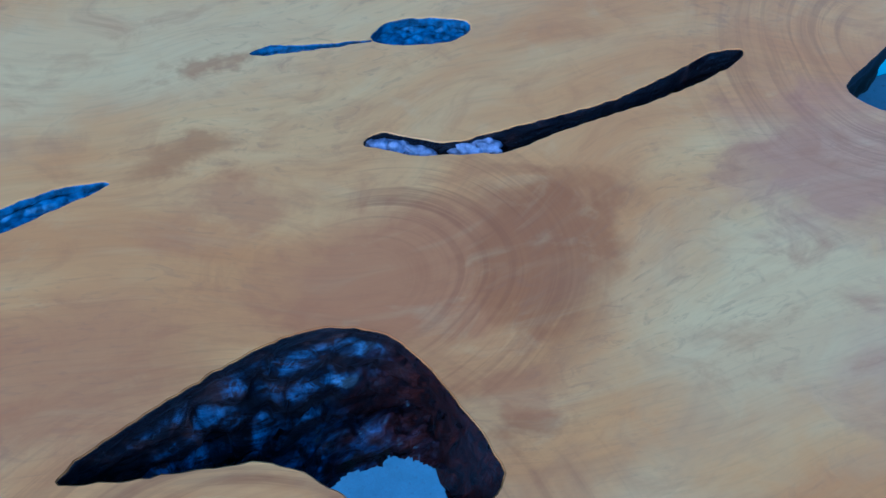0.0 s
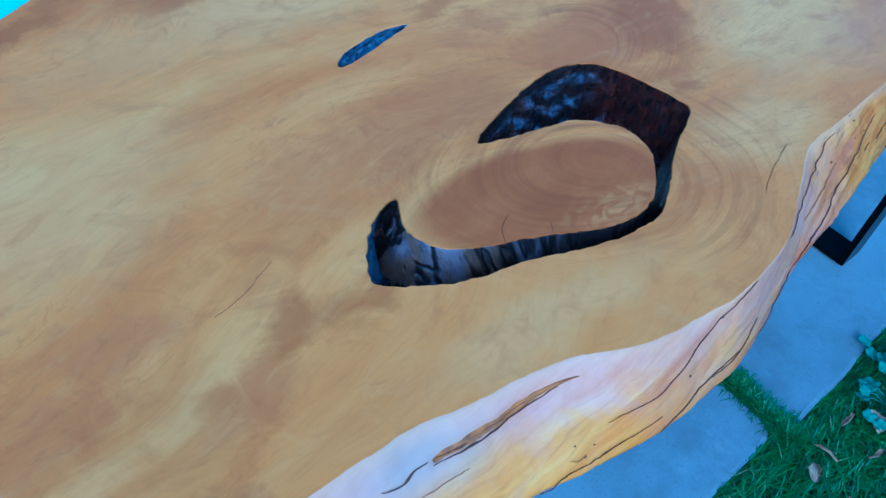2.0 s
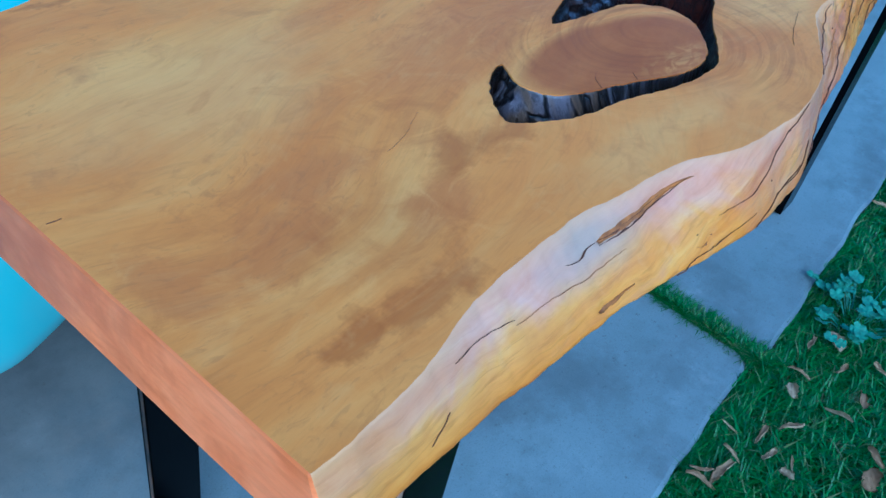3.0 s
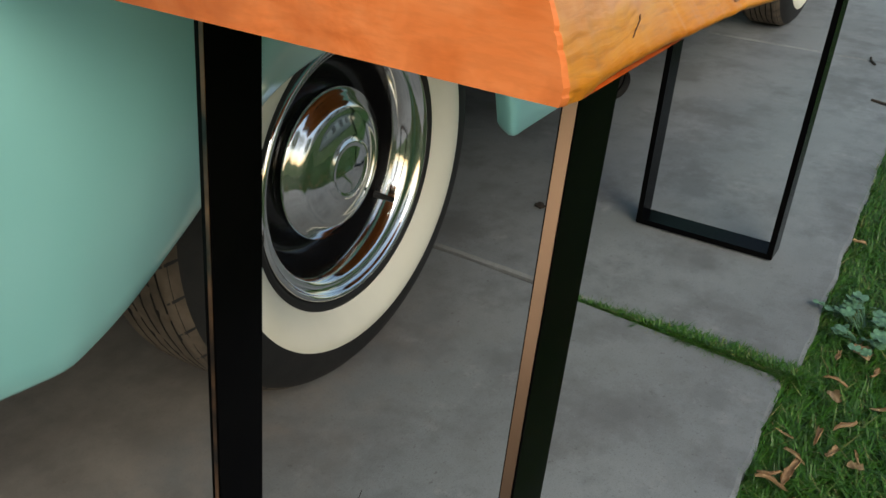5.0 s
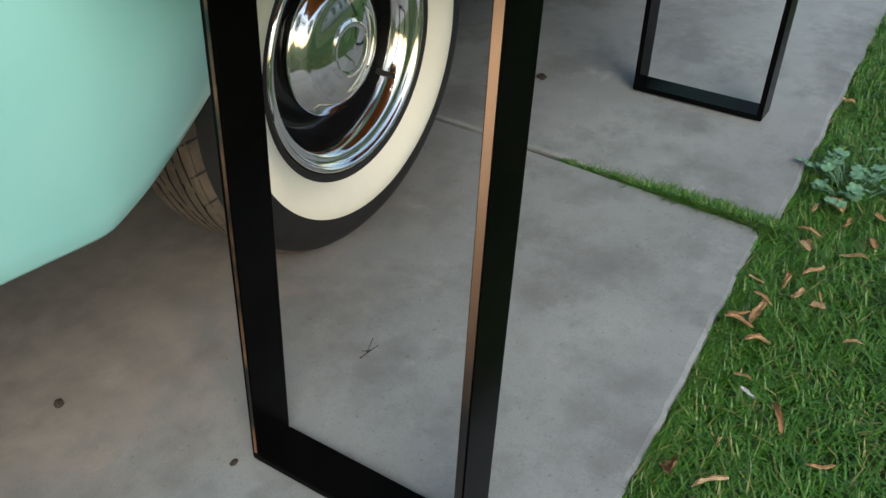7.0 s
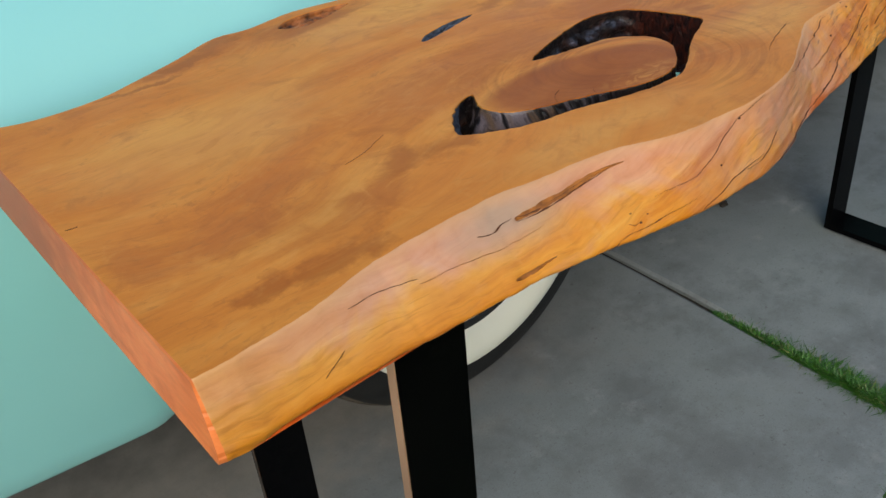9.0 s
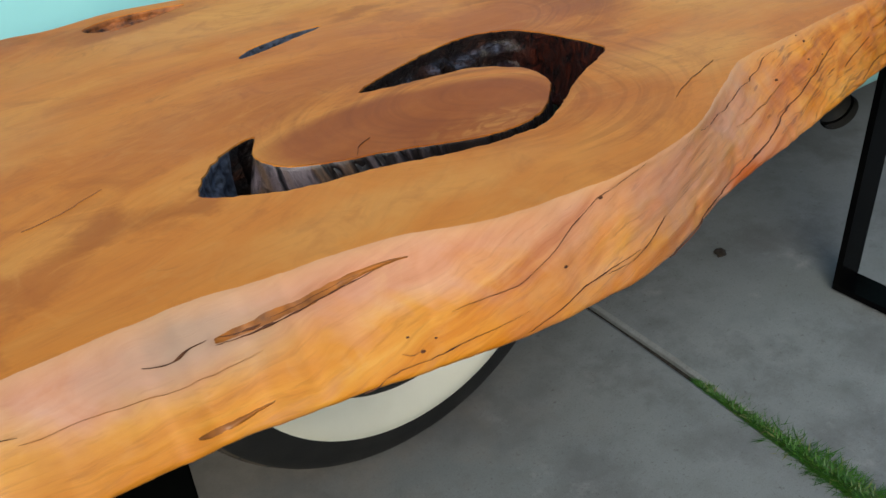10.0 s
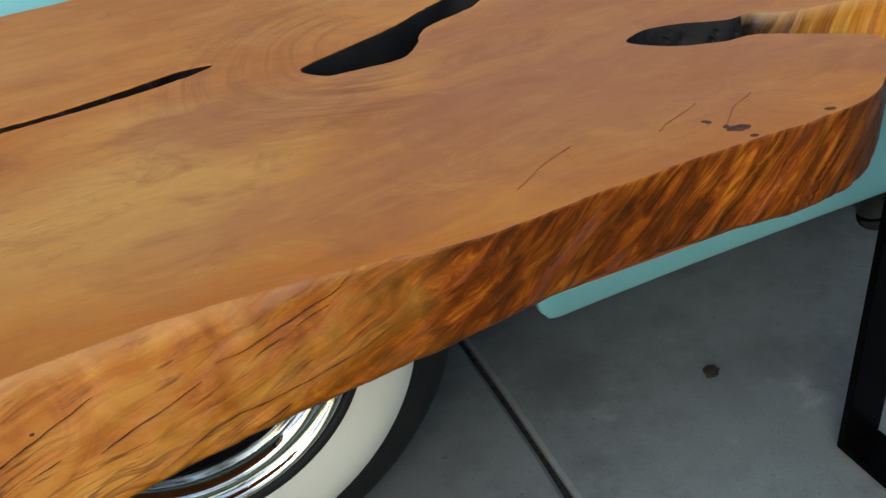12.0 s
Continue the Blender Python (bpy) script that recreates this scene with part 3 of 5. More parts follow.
CROWN = plain("yellow_green_foliage", (0.16, 0.17, 0.03), 0.6, 0, 6, 0.5)
PAPER = plain("white_litter", (0.75, 0.76, 0.78), 0.4, 0, 100, 0.1)

# ---- ground ----
bm = bmesh.new()
rows = []
for i in range(41):
    for_row = []
    for j in range(41):
        u, v = (i - 20) / 20, (j - 20) / 20
        x, y = 0.5 + math.copysign(abs(u) ** 3, u) * 400, -1 + math.copysign(abs(v) ** 3, v) * 400
        for_row.append((x, y, -0.028))
    rows.append(for_row)
grid(bm, rows)
tagged(part("ground", bm, LAWN), "mown green lawn with bare earth between blades", "lawn", kind="structure")


def grass_edge(x):
    """The y of the lawn's border along the driveway."""
    if x < 0.915:
        return 0.178 + 0.048 * x + 0.006 * fbm((x, 3, 0), 14)
    return 0.165 + 0.044 * x + 0.005 * fbm((x, 5, 0), 9)


def concrete_slab(x0, x1, lean0, lean1, label):
    """One cast slab: ragged border at the lawn, worn rim, far side under the car."""
    top = []
    n = max(8, round((x1 - x0) / 0.02))
    for i in range(n + 1):
        x = x0 + (x1 - x0) * i / n
        top.append(Vector((x, grass_edge(x) + (0.012 if i in (0, n) else 0), 0)))
    y0 = top[-1].y
    for j in range(1, 40):
        y = y0 + 0.1 * j * (1 + j / 30)
        top.append(Vector((x1 + lean1 * (min(y, 0.85) - y0) + 0.002 * fbm((x1, y, 0), 25), y, 0)))
    top.append(Vector((x1 + 0.63 * lean1, 9, 0)))
    top.append(Vector((x0 + 0.63 * lean0, 9, 0)))
    for j in range(40, 0, -1):
        y = top[0].y + 0.1 * j * (1 + j / 30)
        top.append(Vector((x0 + lean0 * (min(y, 0.85) - y0) + 0.002 * fbm((x0, y, 0), 25), y, 0)))
    bm = bmesh.new()
    inner = []
    for k, p in enumerate(top):
        d = (top[(k + 1) % len(top)] - top[k - 1]).normalized()
        inner.append(p + Vector((-d.y, d.x, 0)) * 0.0065)
    rings = [[Vector((p.x, p.y, -0.11)) for p in top], [Vector((p.x, p.y, -0.004)) for p in top], [Vector((p.x, p.y, 0)) for p in inner]]
    vs = grid(bm, rings, closed_v=True)
    es = [bm.edges.get((vs[2][k], vs[2][(k + 1) % len(top)])) for k in range(len(top))]
    bmesh.ops.triangle_fill(bm, edges=es, use_beauty=True)
    bmesh.ops.recalc_face_normals(bm, faces=bm.faces)
    for f in bm.faces:
        f.smooth = False
    ob = part("pavement", bm, CONCRETE, smooth=False)
    return tagged(ob, label, "concrete slab", "driveway slabs", "structure")


concrete_slab(-5.0, 0.884, 0.0, 0.063, "grey concrete driveway slab with faint stains")
concrete_slab(0.906, 2.955, 0.050, 0.0, "grey concrete driveway slab beside a grassy joint")
concrete_slab(2.966, 9.0, 0.0, 0.0, "far grey concrete driveway slab")

# ---- table ----
table = thing("table", "live-edge varnished wood slab table on black steel legs", "table")
TOPZ, LOWZ, DOWN = 0.76, 0.714, 28
FRONT = [(-0.101, 0.225, 0.0134), (-0.04, 0.226, 0.0184), (0.012, 0.237, 0.0323), (0.055, 0.239, 0.0367), (0.098, 0.238, 0.0385), (0.136, 0.231, 0.0378), (0.186, 0.222, 0.0396), (0.226, 0.205, 0.029), (0.26, 0.199, 0.023), (0.3, 0.196, 0.017), (0.35, 0.204, 0.011), (0.388, 0.222, 0.0212), (0.431, 0.242, 0.0353), (0.482, 0.246, 0.0301), (0.546, 0.250, 0.0219), (0.605, 0.245, 0.0101), (0.65, 0.238, -0.003), (0.69, 0.24, -0.0056), (0.735, 0.242, -0.0053), (0.79, 0.241, -0.0014), (0.815, 0.243, -0.002), (0.835, 0.251, -0.001), (0.856, 0.270, 0.001), (0.868, 0.288, 0.003)]
INLET = [(0.868, 0.288, 0.003), (0.85, 0.307, 0.002), (0.831, 0.323, 0.002), (0.814, 0.325, 0.002), (0.792, 0.337, 0.002), (0.781, 0.353, 0.002), (0.795, 0.36, 0.003), (0.814, 0.356, 0.004), (0.833, 0.346, 0.006), (0.848, 0.347, 0.008), (0.862, 0.337, 0.012), (0.89, 0.33, 0.016), (0.95, 0.318, 0.02), (1.06, 0.303, 0.025), (1.18, 0.29, 0.03), (1.3, 0.285, 0.03), (1.42, 0.285, 0.03)]
BACK = [(1.42, 0.615), (1.3, 0.632), (1.1, 0.656), (0.85, 0.662), (0.66, 0.661), (0.537, 0.655), (0.497, 0.654), (0.4, 0.643), (0.3, 0.622), (0.266, 0.611), (0.247, 0.616), (0.205, 0.626), (0.158, 0.622), (0.125, 0.628), (0.081, 0.61), (0.037, 0.596), (0.0, 0.587), (-0.05, 0.592), (-0.092, 0.614)]


def along(points, x):
    """A smooth curve through (x, value) points."""
    last = len(points) - 1
    for i, ((a, p), (b, q)) in enumerate(zip(points, points[1:])):
        if a <= x <= b:
            (o, n), (c, r) = points[max(i - 1, 0)], points[min(i + 2, last)]
            t, w = (x - a) / (b - a), b - a
            m0 = w * (q - n) / (b - o)
            m1 = w * (r - p) / (c - a)
            return p + m0 * t + (3 * (q - p) - 2 * m0 - m1) * t * t + (2 * (p - q) + m0 + m1) * t ** 3
    return points[-1][1]


def edge_normal(front, i):
    d = front[min(i + 2, len(front) - 1)] - front[max(i - 2, 0)]
    return Vector((d.y, -d.x, 0)).normalized()


def edge_point(front, i, t):
    """A place on the natural edge: station i, t from the top rim (0) to the underside (1)."""
    p, n = front[i], edge_normal(front, i)
    if t < 0.8:
        k = t / 0.8
        out, z = p.z * k ** 0.9, TOPZ - (TOPZ - LOWZ - 0.007) * k
    else:
        k = (t - 0.8) / 0.2
        out, z = p.z - 0.010 * k * k * max(0.08, min(1.0, (p.x + 0.098) / 0.07)), LOWZ + 0.007 * (1 - k)
    # the slab is a little thicker at its waist
    z -= 0.007 * t * math.exp(-((p.x - 0.31) / 0.085) ** 2)
    return Vector((p.x + n.x * out, p.y + n.y * out, z))


# hollows scooped out of the natural edge: line of (x, depth down the edge), width, depth
GOUGES = [([(0.107, 0.25), (0.120, 0.225), (0.133, 0.20), (0.150, 0.18), (0.164, 0.145), (0.176, 0.125), (0.190, 0.125)], 0.0045, 0.0020),
    ([(0.086, 0.715), (0.097, 0.725), (0.110, 0.71), (0.122, 0.675)], 0.0027, 0.0014)]


def scooped(x, t):
    """How far the edge is hollowed at (x, t)."""
    away = 0.0
    for points, width, deep in GOUGES:
        for (x0, t0), (x1, t1) in zip(points, points[1:]):
            ax, ay, bx, by = x0, t0 * 0.05, x1, t1 * 0.05
            u = max(0.0, min(1.0, ((x - ax) * (bx - ax) + (t * 0.05 - ay) * (by - ay)) / ((bx - ax) ** 2 + (by - ay) ** 2)))
            far = math.hypot(x - ax - u * (bx - ax), t * 0.05 - ay - u * (by - ay)) / (0.62 * width)
            if far < 1:
                away = max(away, deep * (1 - far * far) * min(1.0, (x - points[0][0] + 0.004) / 0.012, (points[-1][0] + 0.004 - x) / 0.04))
    return away


def edge_surface(front, i, t):
    """The natural edge with its grooves, clefts, burr and scooped hollows."""
    p, q, n = front[i], edge_point(front, i, t), edge_normal(front, i)
    climb = q.z + 0.45 * q.y - 0.28 * max(0, q.x - 0.13) - 2.6 * max(0, q.x - 0.58) ** 2
    ease = min(1, 6.2 * t)
    groove = 0.0010 * fbm((p.x * 0.25, climb, 2.0), 60, 3) + 0.0014 * fbm((p.x, p.y, t * 0.056), 16, 2)
    cleft = max(0.0, 1 - abs(fbm((p.x * 0.22, climb, 6.0), 48, 2)) / 0.09) * max(0.0, min(1.0, 0.5 + 2.5 * fbm((p.x, climb, 1.0), 13, 2)))
    groove = (groove - 0.0016 * cleft) * ease * (0.55 + 0.45 * min(1, max(0, (p.x - 0.25) / 0.2)))
    groove += 0.0008 * fbm((p.x * 0.6, p.y, climb), 75, 3) * ease * min(1, max(0, (p.x - 0.34) / 0.1))
    out = groove + 0.0010 * fbm((p.x, p.y, 0), 60) - scooped(p.x, t)
    return q + Vector((n.x * out, n.y * out, 0.4 * groove * (0.08 < t < 1) - scooped(p.x, t)))


def slab_outline():
    """Rings round the slab: for each station the top rim, the belly and the lower rim."""
    rings = []
    front = spline(FRONT + INLET[1:], 0.002)
    for i, p in enumerate(front):
        col = [edge_surface(front, i, k / DOWN) for k in range(DOWN + 1)]
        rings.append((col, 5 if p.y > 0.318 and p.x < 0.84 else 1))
    y0, y1 = front[-1].y, BACK[0][1]
    for i in range(1, 40):
        y = y0 + (y1 - y0) * i / 40
        rings.append(([Vector((1.42 + 0.001 * (k > 0) * (k < DOWN), y, TOPZ - (TOPZ - LOWZ) * k / DOWN)) for k in range(DOWN + 1)], 2))
    back = spline(BACK, 0.004)
    for p in back:
        fl = 0.012 + 0.010 * fbm((p.x, 7, 0), 7)
        col = []
        for k in range(DOWN + 1):
            s = k / DOWN
            groove = 0.003 * fbm((p.x, s * 0.2, 5.0), 50) * min(1, s * 7)
            col.append(Vector((p.x, p.y + fl * math.sin(s * math.pi * 0.75) + groove, TOPZ - (TOPZ - LOWZ) * s)))
        rings.append((col, 1))
    y0, y1 = back[-1].y, front[0].y
    last, first = rings[-1][0], rings[0][0]
    for t in [i / 60 for i in range(1, 60)] + [0.9965]:
        col = [a.lerp(b, t) for a, b in zip(last, first)]
        for k in range(1, DOWN + 1):
            col[k].x -= 0.0007 + 0.0035 * k / DOWN
        rings.append((col, 2))
    return rings


# hollows: (control points, depth, drawn in at the bottom, runs right through)
HOLLOW = [(0.1869, 0.3528), (0.1644, 0.3448), (0.1416, 0.3174), (0.1485, 0.3051), (0.1797, 0.2875), (0.2151, 0.279), (0.2525, 0.2654), (0.2828, 0.2591), (0.3032, 0.2599), (0.3216, 0.269), (0.3525, 0.2891), (0.3801, 0.3022), (0.3956, 0.3123), (0.392, 0.3389), (0.3794, 0.3737), (0.3532, 0.3872), (0.3257, 0.3854), (0.3002, 0.3784), (0.2767, 0.3715), (0.2572, 0.3624), (0.2764, 0.3551), (0.3048, 0.3493), (0.325, 0.3425), (0.3429, 0.3219), (0.3404, 0.2974), (0.3187, 0.2756), (0.2982, 0.2671), (0.2708, 0.2699), (0.2386, 0.285), (0.2103, 0.2964), (0.1902, 0.3058), (0.1792, 0.3191), (0.1785, 0.3365)]
SLITS = [
    ([(0.2316, 0.4648), (0.2419, 0.4729), (0.2623, 0.4783), (0.2817, 0.4802), (0.2979, 0.4765), (0.2744, 0.4701), (0.2499, 0.4641), (0.2366, 0.4622)], 0.010, 0.45),
    ([(0.4013, 0.4655), (0.4106, 0.4695), (0.4236, 0.4622), (0.4398, 0.4549), (0.4581, 0.4548), (0.4946, 0.4550), (0.5252, 0.4563), (0.5598, 0.4632), (0.5853, 0.4691), (0.6026, 0.4659), (0.5882, 0.4578), (0.5545, 0.4514), (0.5210, 0.4487), (0.4894, 0.4464), (0.4619, 0.4430), (0.4447, 0.4467), (0.4214, 0.4530), (0.4114, 0.4592)], 0.034, 0.8),
    ([(0.1760, 0.5995), (0.1900, 0.5832), (0.2124, 0.5850), (0.2380, 0.5930), (0.2510, 0.6000), (0.2229, 0.6095), (0.1965, 0.6105)], 0.010, 0.5),
    ([(0.4278, 0.5255), (0.4401, 0.5331), (0.4594, 0.5304), (0.4765, 0.5231), (0.4734, 0.5159), (0.4601, 0.5130), (0.4368, 0.5178)], 0.014, 0.6),
    ([(0.3710, 0.5311), (0.3822, 0.5335), (0.3943, 0.5299), (0.4278, 0.5240), (0.4278, 0.5230), (0.3902, 0.5263), (0.3750, 0.5285)], 0.008, 0.5),
]
THROUGH = [
    [(0.640, 0.428), (0.664, 0.440), (0.697, 0.453), (0.727, 0.471), (0.747, 0.479), (0.760, 0.470), (0.744, 0.452), (0.712, 0.439), (0.699, 0.420), (0.686, 0.407), (0.663, 0.408), (0.648, 0.411)],
]


def hollow_wall(bm, loop, depth, pull, rough, through, mat, island=None):
    """Walls below a rim; returns the rim's vertices. pull: how far the walls lean in towards the hollow's midline."""
    n = len(loop)
    area = sum(a.x * b.y - b.x * a.y for a, b in zip(loop, loop[1:] + loop[:1]))
    side = 1 if area > 0 else -1
    rows = []
    steps = 16
    normals = []
    for k in range(n):
        d = (loop[(k + 2) % n] - loop[k - 2])
        normals.append(Vector((-d.y, d.x, 0)).normalized() * side)
    for s in range(steps + 1):
        t = s / steps
        row = []
        for k, p in enumerate(loop):
            lean = pull * math.sin(t * math.pi * 0.5) if not callable(pull) else pull(p, t)
            w = rough * fbm((p.x, p.y, t * 0.05), 70) * min(1, 2 * t)
            q = p + normals[k] * (lean + w)
            row.append(Vector((q.x, q.y, TOPZ - depth * t)))
        rows.append(row)
    lip = [[p - normals[k] * 0.0005 for k, p in enumerate(loop)]]
    rows[0] = [Vector((p.x, p.y, TOPZ - 0.0006)) for p in rows[0]]
    vs = grid(bm, lip + rows, closed_v=True, material=mat)
    for k in range(n):
        bm.faces.get((vs[0][k], vs[1][k], vs[1][(k + 1) % n], vs[0][(k + 1) % n])).material_index = 0
    if island is not None:
        start = min(range(n), key=lambda k: (loop[k] - Vector((*island, TOPZ))).length)
        for s in range(steps):
            for k in range(start, n):
                f = bm.faces.get((vs[s + 1][k], vs[s + 2][k], vs[s + 2][(k + 1) % n], vs[s + 1][(k + 1) % n]))
                f.material_index = 4
    return vs


def tabletop():
    bm = bmesh.new()
    rings = slab_outline()
    cols = [[bm.verts.new(p) for p in col] for col, _ in rings]
    n = len(cols)
    for i in range(n):
        a, b, mat = cols[i], cols[(i + 1) % n], rings[i][1] if rings[i][1] == rings[(i + 1) % n][1] else max(rings[i][1], rings[(i + 1) % n][1])
        for k in range(DOWN):
            f = bm.faces.new((a[k], a[k + 1], b[k + 1], b[k]))
            f.material_index, f.smooth = mat, mat == 1
    top_edges = [bm.edges.get((cols[i][0], cols[(i + 1) % n][0])) for i in range(n)]
    low_edges = [bm.edges.get((cols[i][DOWN], cols[(i + 1) % n][DOWN])) for i in range(n)]

    def rough_loop(points, amount=0.0006, step=0.003):
        return [Vector((p.x + amount * fbm((p.x, p.y, 1), 150, 3), p.y + amount * fbm((p.x, p.y, 9), 150, 3), TOPZ)) for p in spline([(*p, TOPZ) for p in points], step, True)]

    def rim(vs, row):
        m = len(vs[row])
        return [bm.edges.get((vs[row][k], vs[row][(k + 1) % m])) for k in range(m)]

    def lean(p, t):
        # the outer wall of the bowl comes down in broken ledges, the channel is nearly upright
        p = plan(p)
        bowl = max(0.0, min(1.0, (p.y - 0.352) / 0.010)) * max(0.0, min(1.0, (0.385 - p.x) / 0.02)) * max(0.0, min(1.0, (p.x - 0.252) / 0.05))
        bowl += 0.6 * max(0.0, min(1.0, (0.168 - p.x) / 0.012))
        tongue = max(0.0, min(1.0, (p.x - 0.315) / 0.02)) * max(0.0, min(1.0, (0.345 - p.y) / 0.015)) * (p.x > 0.345 or p.y < 0.285)
        knot_side = (0.172 < p.x < 0.27) * (0.297 - 0.33 * (p.x - 0.18) < p.y < 0.345) * min(1.0, (0.27 - p.x) / 0.07)
        u = max(0.0, t - 0.2) * 1.25
        q0 = 0.55 * fbm((p.x, p.y, 0), 55, 2)
        q = 3.2 * u + q0
        stair = (math.floor(q) + min(1.0, (q - math.floor(q)) / 0.3)) / 3.2
        stair -= (math.floor(q0) + min(1.0, (q0 - math.floor(q0)) / 0.3)) / 3.2
        chips = 0.004 * fbm((p.x * 0.6, p.y, 0.25 * t), 120, 3) * bowl * min(1.0, 3 * t)
        return 0.023 * bowl * stair + chips + 0.009 * tongue * t + 0.013 * knot_side * t - 0.0016 * math.sin(t * math.pi) * (bowl < 0.05)

    big = hollow_wall(bm, rough_loop(HOLLOW, 0.0011), TOPZ - LOWZ, lean, 0.0014, True, 3, HOLLOW[19])
    for f in bm.faces:
        if f.material_index == 3 and f.calc_center_median().x < 0.172:
            f.material_index = 7
    holes = [rim(big, 0)]
    for pts, depth, fill in SLITS:
        open_edge = pts[0][1] > 0.55
        vs = hollow_wall(bm, rough_loop(pts, 0.0008, 0.0025), depth, 0.0012, 0.0012, False, 6 if open_edge else 7 if depth < 0.015 else 3)
        holes.append(rim(vs, 0))
        for f in bmesh.ops.triangle_fill(bm, edges=rim(vs, 17), use_beauty=True)["geom"]:
            if isinstance(f, bmesh.types.BMFace):
                f.material_index = 6 if open_edge else 7 if depth < 0.0105 else 3
    low = list(low_edges) + rim(big, 17)
    for pts in THROUGH:
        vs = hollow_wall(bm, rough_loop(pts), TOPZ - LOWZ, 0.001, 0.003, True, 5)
        holes.append(rim(vs, 0))
        low += rim(vs, 17)
    before = set(bm.faces)
    bmesh.ops.triangle_fill(bm, edges=top_edges + [e for h in holes for e in h], use_beauty=True, normal=(0, 0, 1))
    bmesh.ops.triangle_fill(bm, edges=low, use_beauty=True, normal=(0, 0, -1))
    for f in set(bm.faces) - before:
        f.smooth = False
        f.material_index = 0 if f.calc_center_median().z > TOPZ - 0.002 else 2
        if (f.calc_center_median().z > 0.74) != (f.normal.z > 0):
            f.normal_flip()
    return part("tabletop", bm, [TOP, EDGE, END, CHAR, ISLE, DEEPBLACK, KNOTBARK, BLUEBARK], table, "golden varnished slab with natural edges and burl hollows", smooth=False)


def plan(c):
    """The slab was laid out on a slightly smaller plan; this brings a place back to it."""
    return Vector((0.984 * (c.x + 0.0063) - 0.01744 * c.y, 0.0079 * (c.x + 0.0063) + 0.979 * c.y, c.z))


tabletop()


# the bottom of the large hollow: ragged ledges that leave a gap on one side
def inside(x, y, ring):
    odd = False
    for (ax, ay), (bx, by) in zip(ring, ring[1:] + ring[:1]):
        if (ay > y) != (by > y) and x < ax + (y - ay) * (bx - ax) / (by - ay):
            odd = not odd
    return odd


def hollow_floor():
    bm = bmesh.new()
    rows = []
    for i in range(275):
        gx = 0.132 + 0.274 * i / 274
        row = []
        for j in range(147):
            gy = 0.250 + 0.146 * j / 146
            x, y, _ = plan(Vector((gx, gy, 0)))
            # a bark bowl that rises to its tip and back rim in broken ledges
            bowl = max(0.0, min(1.0, (y - 0.345) / 0.02))
            rise = max(0.0, min(1.0, (0.335 - x) / 0.075)) * bowl
            rise = max(rise, 0.9 * max(0.0, min(1.0, (0.178 - x) / 0.03)) * max(0.0, min(1.0, (y - 0.3) / 0.02)))
            flow = y - 0.35 * x + 3.0 * (x - 0.33) ** 2
            level = 2.6 * rise + 1.5 * fbm((x * 0.35, flow, 0), 60, 3) + 1.1 * fbm((x, y, 2), 30, 2)
            step = math.floor(level)
            part_up = level - step
            z = 0.721 + 0.0082 * (step + part_up ** 5) + 0.0020 * part_up + 0.0024 * fbm((x * 0.45, flow, 4), 190, 4)
            # knobs and pits between the ledges
            z += 0.0015 * abs(fbm((x * 0.6, flow, 3), 430, 2)) - 0.0022 * max(0.0, 1 - abs(fbm((x * 0.5, flow, 9), 95, 2)) / 0.12)
            z += 0.0052 * fbm((x, y * 1.3, 8), 42, 3) * (0.4 + 0.6 * bowl) - 0.0035 * max(0.0, 1 - abs(fbm((x * 0.7, flow, 5), 36, 2)) / 0.14)
            row.append(Vector((gx, gy, max(0.7155, min(z, 0.7545)))))
        rows.append(row)
    grid(bm, rows)
    gap = [(0.345, 0.342), (0.358, 0.3445), (0.373, 0.342), (0.387, 0.333), (0.385, 0.325), (0.377, 0.315), (0.362, 0.301), (0.347, 0.292), (0.325, 0.279), (0.310, 0.270), (0.312, 0.274), (0.330, 0.290), (0.332, 0.315), (0.334, 0.335)]

    def open_gap(c):
        return inside(c.x + 0.003 * fbm((c.x, c.y, 0), 110, 3), c.y + 0.003 * fbm((c.y, c.x, 3), 110, 3), gap)

    bmesh.ops.delete(bm, geom=[f for f in bm.faces if open_gap(f.calc_center_median())], context="FACES")
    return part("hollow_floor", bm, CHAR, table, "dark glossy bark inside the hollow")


hollow_floor()


def slit_floor(ring, depth, material, seed):
    """Flaking bark that fills a shallow hollow below the rim."""
    xs, ys = [p[0] for p in ring], [p[1] for p in ring]
    loop = [(p.x, p.y) for p in spline([(*p, 0) for p in ring], 0.003, True)]
    nx, ny = round((max(xs) - min(xs)) / 0.0008), round((max(ys) - min(ys)) / 0.0008)
    slope = (ys[xs.index(max(xs))] - ys[xs.index(min(xs))]) / (max(xs) - min(xs))
    bm = bmesh.new()
    rows = []
    for i in range(nx + 1):
        row = []
        for j in range(ny + 1):
            gx, gy = min(xs) + 0.0008 * i, min(ys) + 0.0008 * j
            flow = gy - slope * gx
            flake = abs(fbm((gx * 0.3, flow, seed), 150, 3))
            z = TOPZ - 0.0012 - depth * (0.45 - 0.15 * fbm((gx, gy, seed), 60, 3)) + 0.0022 * min(1.0, flake / 0.3) + 0.0012 * fbm((gx * 0.4, flow, seed), 420, 3)
            row.append(Vector((gx, gy, min(z, TOPZ - 0.0012))))
        rows.append(row)
    grid(bm, rows)
    bmesh.ops.delete(bm, geom=[f for f in bm.faces if not inside(*f.calc_center_median().xy, loop)], context="FACES")
    bmesh.ops.delete(bm, geom=[v for v in bm.verts if not v.link_faces], context="VERTS")
    return part("slit_floor", bm, material, table, "flaking dark bark in a slit")


for k in (0, 3, 4):
    slit_floor(SLITS[k][0], SLITS[k][1], BLUEBARK, k * 3.0)
